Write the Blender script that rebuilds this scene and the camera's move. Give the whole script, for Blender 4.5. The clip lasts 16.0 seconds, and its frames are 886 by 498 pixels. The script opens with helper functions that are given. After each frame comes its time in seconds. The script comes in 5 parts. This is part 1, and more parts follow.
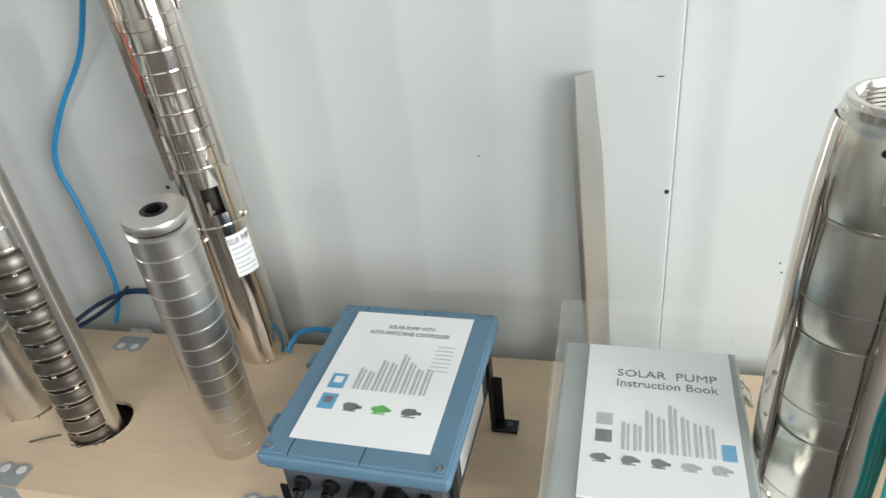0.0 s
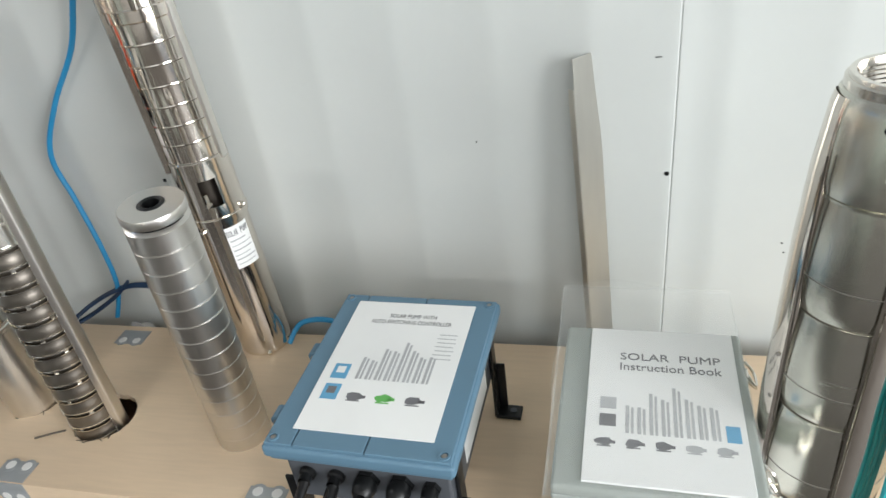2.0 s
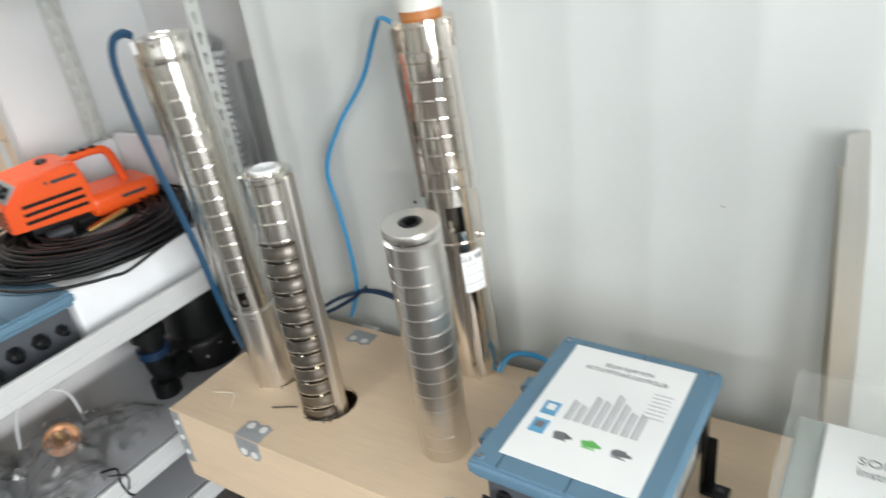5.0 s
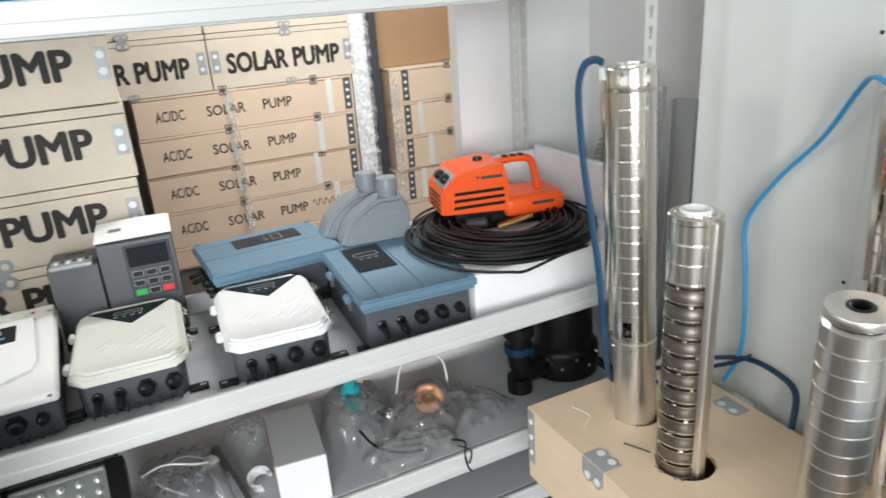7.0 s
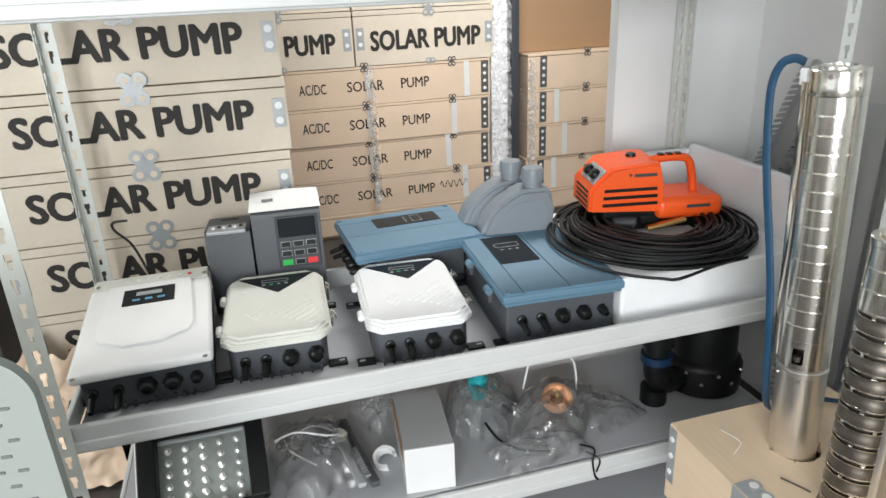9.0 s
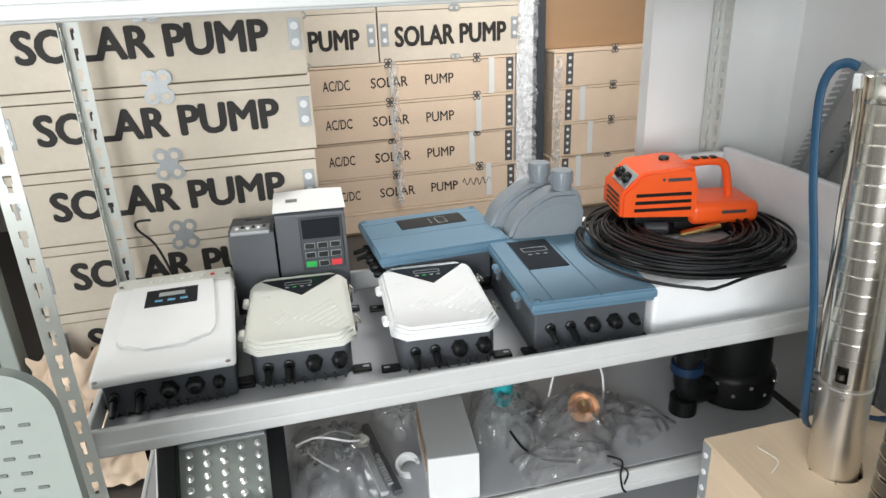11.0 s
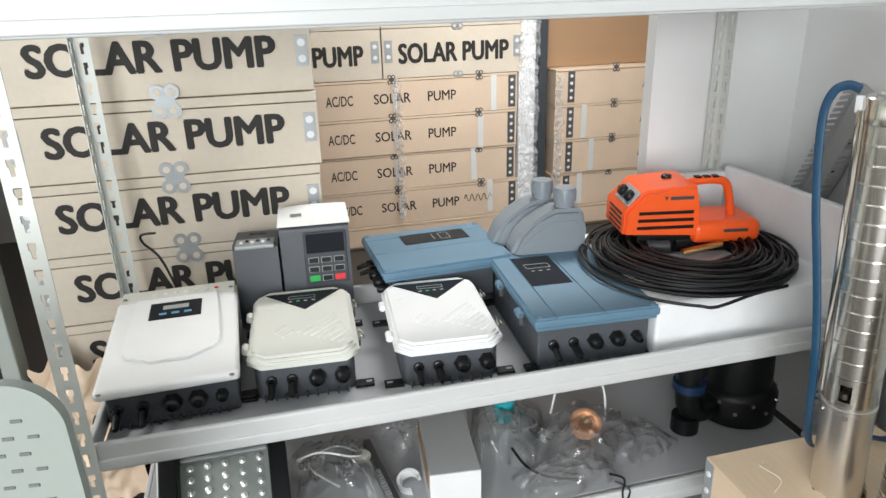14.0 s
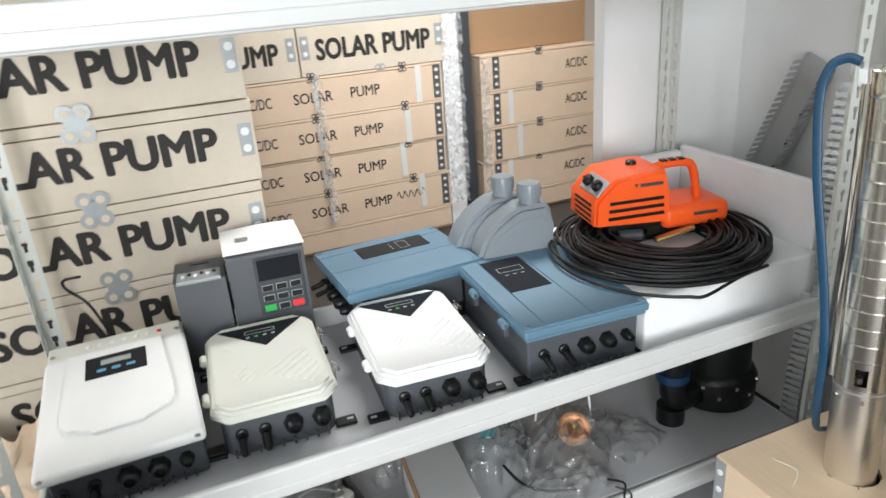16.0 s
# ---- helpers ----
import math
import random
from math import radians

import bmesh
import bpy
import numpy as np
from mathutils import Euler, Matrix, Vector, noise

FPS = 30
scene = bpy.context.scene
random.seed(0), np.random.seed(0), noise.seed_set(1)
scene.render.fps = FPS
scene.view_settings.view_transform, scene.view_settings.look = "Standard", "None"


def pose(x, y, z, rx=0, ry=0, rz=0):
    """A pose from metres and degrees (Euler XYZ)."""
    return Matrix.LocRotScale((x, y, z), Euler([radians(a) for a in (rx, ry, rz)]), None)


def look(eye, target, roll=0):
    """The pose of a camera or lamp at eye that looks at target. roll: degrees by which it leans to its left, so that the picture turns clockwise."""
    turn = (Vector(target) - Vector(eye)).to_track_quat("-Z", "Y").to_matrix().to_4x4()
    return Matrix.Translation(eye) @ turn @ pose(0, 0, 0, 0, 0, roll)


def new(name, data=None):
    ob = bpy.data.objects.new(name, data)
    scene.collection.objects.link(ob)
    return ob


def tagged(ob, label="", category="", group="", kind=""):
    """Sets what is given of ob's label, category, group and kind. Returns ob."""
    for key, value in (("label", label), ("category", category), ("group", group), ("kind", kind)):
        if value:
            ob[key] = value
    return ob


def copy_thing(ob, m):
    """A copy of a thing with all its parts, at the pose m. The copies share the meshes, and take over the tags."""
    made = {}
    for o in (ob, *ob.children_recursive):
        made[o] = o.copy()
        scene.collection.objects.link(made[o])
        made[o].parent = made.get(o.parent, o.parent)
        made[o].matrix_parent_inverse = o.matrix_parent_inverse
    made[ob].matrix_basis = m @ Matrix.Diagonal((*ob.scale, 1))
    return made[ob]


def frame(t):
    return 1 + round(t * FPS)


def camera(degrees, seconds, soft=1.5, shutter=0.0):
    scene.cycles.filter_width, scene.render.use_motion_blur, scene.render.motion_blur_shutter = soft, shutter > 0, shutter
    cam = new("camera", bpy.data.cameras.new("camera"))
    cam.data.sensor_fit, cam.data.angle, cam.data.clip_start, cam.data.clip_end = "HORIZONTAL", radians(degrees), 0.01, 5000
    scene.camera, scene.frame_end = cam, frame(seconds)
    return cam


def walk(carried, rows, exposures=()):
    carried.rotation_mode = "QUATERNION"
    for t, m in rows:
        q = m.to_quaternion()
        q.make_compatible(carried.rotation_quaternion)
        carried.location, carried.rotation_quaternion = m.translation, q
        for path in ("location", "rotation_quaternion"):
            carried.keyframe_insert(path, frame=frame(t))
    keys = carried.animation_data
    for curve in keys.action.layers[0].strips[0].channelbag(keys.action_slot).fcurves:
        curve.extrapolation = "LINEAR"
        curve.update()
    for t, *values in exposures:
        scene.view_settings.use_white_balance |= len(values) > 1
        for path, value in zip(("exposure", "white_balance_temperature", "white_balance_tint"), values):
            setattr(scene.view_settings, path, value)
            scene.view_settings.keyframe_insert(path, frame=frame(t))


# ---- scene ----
cam = camera(65.9, 16.0, shutter=0.5)
PATH = [
    (0, (-0.062, 0.874, 1.438), (-0.537, 2.516, 0.401), -6.7),
    (0.5, (-0.057, 0.89, 1.436), (-0.493, 2.523, 0.368), -8.0),
    (1, (-0.059, 0.892, 1.432), (-0.484, 2.508, 0.333), -8.4),
    (1.5, (-0.061, 0.886, 1.432), (-0.507, 2.506, 0.347), -8.5),
    (2, (-0.063, 0.88, 1.437), (-0.538, 2.501, 0.365), -8.1),
    (2.5, (-0.068, 0.881, 1.435), (-0.579, 2.485, 0.356), -8.4),
    (3, (-0.07, 0.886, 1.434), (-0.611, 2.478, 0.351), -9.4),
    (3.2, (-0.07, 0.886, 1.439), (-0.642, 2.473, 0.364), -9.9),
    (5.3, (-0.098, 0.824, 1.467), (-1.296, 2.204, 0.654), -7.0),
    (5.4, (-0.105, 0.828, 1.469), (-1.365, 2.169, 0.685), -6.8),
    (5.5, (-0.106, 0.82, 1.472), (-1.42, 2.118, 0.704), -7.0),
    (6, (-0.122, 0.784, 1.489), (-1.654, 1.868, 0.798), -5.8),
    (6.2, (-0.137, 0.802, 1.479), (-1.751, 1.769, 0.799), -5.6),
    (6.5, (-0.143, 0.759, 1.477), (-1.792, 1.647, 0.776), -5.4),
    (7, (-0.17, 0.728, 1.477), (-1.864, 1.518, 0.764), -4.1),
    (7.5, (-0.197, 0.689, 1.482), (-1.942, 1.351, 0.763), -3.6),
    (8, (-0.214, 0.674, 1.481), (-1.984, 1.239, 0.74), -3.6),
    (8.5, (-0.237, 0.67, 1.481), (-2.016, 1.207, 0.744), -2.5),
    (9, (-0.256, 0.651, 1.485), (-2.047, 1.147, 0.745), -2.4),
    (11.3, (-0.31, 0.643, 1.495), (-2.112, 1.081, 0.745), -2.3),
    (11.5, (-0.306, 0.643, 1.491), (-2.112, 1.085, 0.752), -2.4),
    (12, (-0.311, 0.639, 1.49), (-2.119, 1.075, 0.755), -2.6),
    (12.5, (-0.307, 0.641, 1.493), (-2.116, 1.087, 0.766), -2.6),
    (13, (-0.301, 0.638, 1.496), (-2.116, 1.084, 0.784), -1.7),
    (13.5, (-0.301, 0.634, 1.497), (-2.117, 1.081, 0.788), -1.8),
    (14, (-0.305, 0.629, 1.499), (-2.119, 1.08, 0.787), -1.6),
    (14.5, (-0.31, 0.633, 1.498), (-2.123, 1.1, 0.794), -1.6),
    (15, (-0.335, 0.627, 1.501), (-2.135, 1.131, 0.789), -1.0),
    (15.5, (-0.402, 0.597, 1.502), (-2.174, 1.158, 0.763), -1.6),
    (16, (-0.495, 0.551, 1.505), (-2.22, 1.227, 0.752), -4.4),
]
walk(cam, [(t, look(eye, target, roll)) for t, eye, target, roll in PATH], ((0, -0.13), (3, -0.11), (5.5, 0.13), (9, 0.03), (14, 0.05), (15, 0.08), (16, 0.16)))

# ---- world and lights ----
world = bpy.data.worlds.new("world")
scene.world = world
world.use_nodes = True
world.node_tree.nodes["Background"].inputs[0].default_value = (0.75, 0.85, 1.0, 1)
world.node_tree.nodes["Background"].inputs[1].default_value = 0.3


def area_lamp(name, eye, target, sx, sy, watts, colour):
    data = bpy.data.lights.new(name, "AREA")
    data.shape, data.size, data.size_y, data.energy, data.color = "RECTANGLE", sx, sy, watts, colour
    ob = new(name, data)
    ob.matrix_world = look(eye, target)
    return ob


# unseen lamps: first set by the wall shadows, second added to brighten the crate
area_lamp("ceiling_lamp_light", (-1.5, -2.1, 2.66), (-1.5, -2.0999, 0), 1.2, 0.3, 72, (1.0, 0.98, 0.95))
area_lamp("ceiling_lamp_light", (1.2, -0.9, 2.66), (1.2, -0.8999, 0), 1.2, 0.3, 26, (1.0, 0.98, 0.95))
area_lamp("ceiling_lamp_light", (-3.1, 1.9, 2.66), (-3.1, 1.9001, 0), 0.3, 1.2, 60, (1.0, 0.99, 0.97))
# fill light added in an assumed south opening out of view
area_lamp("south_fill_light", (0.4, -2.93, 1.55), (0.2, 2, 1.0), 2.6, 1.5, 12, (0.93, 0.97, 1.0))
# added east light, unseen source, brightens the shelf fronts
area_lamp("east_fill_light", (2.93, -0.6, 1.45), (-2.2, 0.7, 0.9), 2.2, 2.0, 215, (0.95, 0.98, 1.0))

# ---- materials ----


def pbr(name, rgb, rough=0.5, metal=0.0, var=0.08, scale=30.0, bump=0.0, stretch=(1, 1, 1), coarse=0.06, rvar=0.08, spec=0.5):
    """Base colour varied at two scales, uneven roughness and fine relief."""
    m = bpy.data.materials.new(name)
    m.use_nodes = True
    t = m.node_tree
    p = t.nodes["Principled BSDF"]
    p.inputs["Metallic"].default_value = metal
    p.inputs["Specular IOR Level"].default_value = spec
    co = t.nodes.new("ShaderNodeTexCoord")
    mp = t.nodes.new("ShaderNodeMapping")
    mp.inputs["Scale"].default_value = stretch
    t.links.new(co.outputs["Object"], mp.inputs[0])
    n1, n2 = t.nodes.new("ShaderNodeTexNoise"), t.nodes.new("ShaderNodeTexNoise")
    n1.inputs["Scale"].default_value, n1.inputs["Detail"].default_value = scale, 6
    n2.inputs["Scale"].default_value, n2.inputs["Detail"].default_value = scale * 0.12, 3
    for n in (n1, n2):
        t.links.new(mp.outputs[0], n.inputs["Vector"])
    add = t.nodes.new("ShaderNodeMath")
    add.operation = "MULTIPLY_ADD"
    t.links.new(n1.outputs["Fac"], add.inputs[0])
    add.inputs[1].default_value = var
    mul = t.nodes.new("ShaderNodeMath")
    mul.operation = "MULTIPLY_ADD"
    t.links.new(n2.outputs["Fac"], mul.inputs[0])
    mul.inputs[1].default_value, mul.inputs[2].default_value = coarse * 2, 1 - var / 2 - coarse
    t.links.new(mul.outputs[0], add.inputs[2])
    info = t.nodes.new("ShaderNodeObjectInfo")
    rnd = t.nodes.new("ShaderNodeMath")
    rnd.operation = "MULTIPLY_ADD"
    t.links.new(info.outputs["Random"], rnd.inputs[0])
    rnd.inputs[1].default_value, rnd.inputs[2].default_value = 0.06, 0.97
    both = t.nodes.new("ShaderNodeMath")
    both.operation = "MULTIPLY"
    t.links.new(add.outputs[0], both.inputs[0])
    t.links.new(rnd.outputs[0], both.inputs[1])
    sc = t.nodes.new("ShaderNodeVectorMath")
    sc.operation = "SCALE"
    sc.inputs[0].default_value = rgb
    t.links.new(both.outputs[0], sc.inputs["Scale"])
    t.links.new(sc.outputs[0], p.inputs["Base Color"])
    r = t.nodes.new("ShaderNodeMath")
    r.operation = "MULTIPLY_ADD"
    t.links.new(n1.outputs["Fac"], r.inputs[0])
    r.inputs[1].default_value, r.inputs[2].default_value = rvar, rough - rvar / 2
    t.links.new(r.outputs[0], p.inputs["Roughness"])
    if bump:
        b = t.nodes.new("ShaderNodeBump")
        b.inputs["Strength"].default_value, b.inputs["Distance"].default_value = bump, 0.002
        t.links.new(n1.outputs["Fac"], b.inputs["Height"])
        t.links.new(b.outputs[0], p.inputs["Normal"])
    return m


def clear(name, rgb, rough, alpha, scale=14, gloss=0.0):
    """Thin clear film: mostly see-through, with a glossy skin."""
    m = bpy.data.materials.new(name)
    m.use_nodes = True
    t = m.node_tree
    p = t.nodes["Principled BSDF"]
    p.inputs["Base Color"].default_value = (*rgb, 1)
    p.inputs["Roughness"].default_value = rough
    n = t.nodes.new("ShaderNodeTexNoise")
    n.inputs["Scale"].default_value, n.inputs["Detail"].default_value = scale, 4
    co = t.nodes.new("ShaderNodeTexCoord")
    t.links.new(co.outputs["Object"], n.inputs["Vector"])
    b = t.nodes.new("ShaderNodeBump")
    b.inputs["Strength"].default_value, b.inputs["Distance"].default_value = 0.5, 0.01
    t.links.new(n.outputs["Fac"], b.inputs["Height"])
    t.links.new(b.outputs[0], p.inputs["Normal"])
    see = t.nodes.new("ShaderNodeBsdfTransparent")
    mix = t.nodes.new("ShaderNodeMixShader")
    ramp = t.nodes.new("ShaderNodeMath")
    ramp.operation = "MULTIPLY_ADD"
    t.links.new(n.outputs["Fac"], ramp.inputs[0])
    ramp.inputs[1].default_value, ramp.inputs[2].default_value = alpha, alpha * 0.5
    t.links.new(ramp.outputs[0], mix.inputs[0])
    t.links.new(see.outputs[0], mix.inputs[1])
    t.links.new(p.outputs[0], mix.inputs[2])
    last = mix
    if gloss:
        b.inputs["Strength"].default_value = 0.9
        fr, gain, gl, last = [t.nodes.new("ShaderNode" + k) for k in ("Fresnel", "Math", "BsdfGlossy", "MixShader")]
        fr.inputs["IOR"].default_value = 1.45
        gain.operation, gain.use_clamp = "MULTIPLY", True
        gain.inputs[1].default_value = gloss
        gl.inputs["Roughness"].default_value = rough
        t.links.new(b.outputs[0], fr.inputs["Normal"])
        t.links.new(b.outputs[0], gl.inputs["Normal"])
        t.links.new(fr.outputs[0], gain.inputs[0])
        t.links.new(gain.outputs[0], last.inputs[0])
        t.links.new(mix.outputs[0], last.inputs[1])
        t.links.new(gl.outputs[0], last.inputs[2])
    t.links.new(last.outputs[0], t.nodes["Material Output"].inputs[0])
    return m


WALL = pbr("painted_steel_panel", (0.575, 0.60, 0.585), 0.21, 0, 0.02, 60, 0.02, coarse=0.02, rvar=0.05)
PARTITION = pbr("partition_paint", (0.80, 0.81, 0.80), 0.4, 0, 0.03, 40, 0.03, coarse=0.03)
# grey for room walls out of view, dark to cut fill and deepen steel reflections
ROOMW = pbr("room_wall_grey", (0.40, 0.39, 0.375), 0.6, 0, 0.04, 20)
CEIL = pbr("ceiling_paint", (0.62, 0.62, 0.61), 0.8, 0, 0.04, 20)
FLOOR = pbr("floor_concrete", (0.055, 0.048, 0.043), 0.6, 0, 0.2, 12, 0.1, coarse=0.12)
PLY = pbr("plywood", (0.70, 0.545, 0.38), 0.55, 0, 0.16, 14, 0.05, (1, 9, 9), coarse=0.12)
PLYEDGE = pbr("plywood_edge", (0.50, 0.36, 0.22), 0.7, 0, 0.25, 40, 0.1, (1, 1, 6))
BOXWOOD = pbr("box_plywood", (0.64, 0.565, 0.46), 0.6, 0, 0.12, 10, 0.05, (6, 1, 6), coarse=0.1)
BOXWOOD2 = pbr("box_board", (0.703, 0.547, 0.406), 0.62, 0, 0.10, 10, 0.05, (6, 1, 6), coarse=0.08)
CARD = pbr("cardboard", (0.36, 0.22, 0.12), 0.8, 0, 0.08, 30, 0.05, (1, 1, 5))
INK = pbr("black_ink", (0.02, 0.018, 0.016), 0.7, 0, 0.5, 60)
STEEL = pbr("brushed_steel", (0.74, 0.71, 0.65), 0.20, 1, 0.03, 90, 0.004, (1, 1, 0.06), coarse=0.03, rvar=0.08)
SATIN = pbr("satin_steel", (0.74, 0.71, 0.665), 0.30, 1, 0.03, 160, 0.004, (0.05, 0.05, 1), coarse=0.02, rvar=0.05)
MIRROR = pbr("polished_steel", (0.76, 0.70, 0.63), 0.10, 1, 0.03, 60, 0.003, (1, 1, 0.1), coarse=0.03, rvar=0.04)
BROWNST = pbr("browned_steel", (0.24, 0.215, 0.185), 0.36, 1, 0.15, 60, 0.06, coarse=0.1)
DULL = pbr("dull_steel", (0.36, 0.34, 0.31), 0.42, 1, 0.12, 60, 0.06, coarse=0.1)
# dark brown; seam rings and gap strips take it in place of shade
DARKBROWN = pbr("dark_brown_metal", (0.10, 0.085, 0.07), 0.5, 0.6, 0.2, 60, 0.1)
GALV = pbr("galvanised", (0.37, 0.39, 0.40), 0.46, 0.35, 0.18, 45, 0.08, coarse=0.15)
BRASS = pbr("brass", (0.55, 0.36, 0.14), 0.35, 1, 0.1, 40)
BLACK = pbr("black_plastic", (0.007, 0.0075, 0.008), 0.36, 0, 0.15, 60, 0.03, spec=0.35)
DGREY = pbr("dark_grey_plastic", (0.078, 0.085, 0.096), 0.42, 0, 0.08, 80, 0.06)
CHAR = pbr("charcoal_plastic", (0.045, 0.05, 0.058), 0.45, 0, 0.1, 90, 0.05)
BLUEP = pbr("blue_plastic", (0.105, 0.20, 0.28), 0.5, 0, 0.05, 120, 0.05, coarse=0.04)
WHITEP = pbr("white_plastic", (0.78, 0.79, 0.79), 0.35, 0, 0.02, 60, 0.02)
IVORY = pbr("ivory_plastic", (0.655, 0.66, 0.605), 0.4, 0, 0.02, 60, 0.02)
SHELFW = pbr("white_shelf_paint", (0.585, 0.595, 0.59), 0.35, 0, 0.03, 50, 0.03, coarse=0.03)
DECK = pbr("grey_shelf_deck", (0.43, 0.44, 0.46), 0.4, 0, 0.06, 40, 0.04, coarse=0.06)
POSTW = pbr("post_paint", (0.62, 0.64, 0.60), 0.38, 0, 0.05, 60, 0.04)
FOAM = pbr("white_foam", (0.82, 0.83, 0.84), 0.8, 0, 0.04, 120, 0.2)
PAPER = pbr("paper", (0.80, 0.81, 0.80), 0.6, 0, 0.02, 40, 0.02)
PAPERINK = pbr("grey_print", (0.16, 0.16, 0.17), 0.6, 0, 0.25, 120)
LIGHTINK = pbr("pale_print", (0.42, 0.43, 0.44), 0.6, 0, 0.25, 150)
BLUEINK = pbr("blue_print", (0.12, 0.35, 0.55), 0.6)
GREENINK = pbr("green_print", (0.12, 0.42, 0.10), 0.6)
ORANGE = pbr("orange_plastic", (0.85, 0.10, 0.012), 0.38, 0, 0.05, 80, 0.03)
CABLE = pbr("black_cable", (0.007, 0.007, 0.008), 0.42, 0, 0.2, 60, spec=0.35)
BLUEC = pbr("blue_cable", (0.02, 0.26, 0.52), 0.4, 0, 0.1, 40, 0.02)
INDIGO = pbr("indigo_cable", (0.006, 0.028, 0.075), 0.45, 0, 0.1, 40)
SHEET = pbr("dull_stainless_sheet", (0.66, 0.65, 0.60), 0.36, 1, 0.10, 60, 0.01, (1, 1, 0.2), coarse=0.12)
NAVY = pbr("navy_cable", (0.008, 0.05, 0.105), 0.42, 0, 0.1, 40)
BOTTLE = pbr("grey_bottle", (0.23, 0.26, 0.285), 0.36, 0, 0.04, 60, 0.03)
COPPER = pbr("copper_wire", (0.95, 0.52, 0.28), 0.4, 0.1, 0.25, 60, 0.15)
TEAL = pbr("teal_plastic", (0.03, 0.42, 0.46), 0.4, 0, 0.1, 40)
SCREEN = pbr("dark_display", (0.012, 0.014, 0.018), 0.3, 0, 0.1, 20, spec=0.12)
GLYPH = pbr("display_print", (0.35, 0.38, 0.38), 0.5)
RED = pbr("red_key", (0.70, 0.03, 0.04), 0.4)
GREEN = pbr("green_key", (0.02, 0.45, 0.08), 0.4)
LED = pbr("led_lens", (0.80, 0.80, 0.78), 0.15, 0.3)
GREYGREEN = pbr("grey_green_plastic", (0.29, 0.32, 0.295), 0.5, 0, 0.05, 60, 0.04)
# darker copy of the chair's grey-green, shade put into its embossed dashes
DASHSHADE = pbr("shaded_grey_green", (0.13, 0.145, 0.135), 0.6, 0, 0.05, 60)
DUCT = pbr("grey_duct", (0.46, 0.47, 0.47), 0.45, 0, 0.05, 60)
FILM = clear("stretch_film", (0.92, 0.93, 0.94), 0.08, 0.3)
BAG = clear("plastic_bag", (0.92, 0.94, 0.95), 0.06, 0.085, 22, 1.7)
POUCH = clear("clear_pouch", (0.84, 0.88, 0.86), 0.10, 0.08)
TAPE = pbr("white_tape", (0.72, 0.72, 0.70), 0.3, 0, 0.1, 60)
NOZZLE = pbr("orange_band", (0.42, 0.16, 0.045), 0.5)
BLUETARP = pbr("blue_wrap", (0.02, 0.30, 0.70), 0.35, 0, 0.2, 20, 0.3)

# ---- builders ----


def weigh(me):
    """Normals weighted by area, so that flat faces stay flat beside rounded edges."""
    nl = len(me.loops)
    vi, fn, fa = np.empty(nl, int), np.empty(len(me.polygons) * 3), np.empty(len(me.polygons))
    me.loops.foreach_get("vertex_index", vi)
    me.polygons.foreach_get("normal", fn)
    me.polygons.foreach_get("area", fa)
    fn = fn.reshape(-1, 3)
    at, face = {}, np.empty(nl, int)
    for p in me.polygons:
        for i in p.loop_indices:
            face[i] = p.index
            at.setdefault(int(vi[i]), []).append(p.index)
    out = []
    for i in range(nl):
        f = face[i]
        near = [g for g in at[int(vi[i])] if fn[f] @ fn[g] > 0.62]
        n = (fn[near] * fa[near, None]).sum(0)
        size = np.linalg.norm(n)
        out.append(tuple(n / size) if size > 1e-12 else tuple(fn[f]))
    me.normals_split_custom_set(out)


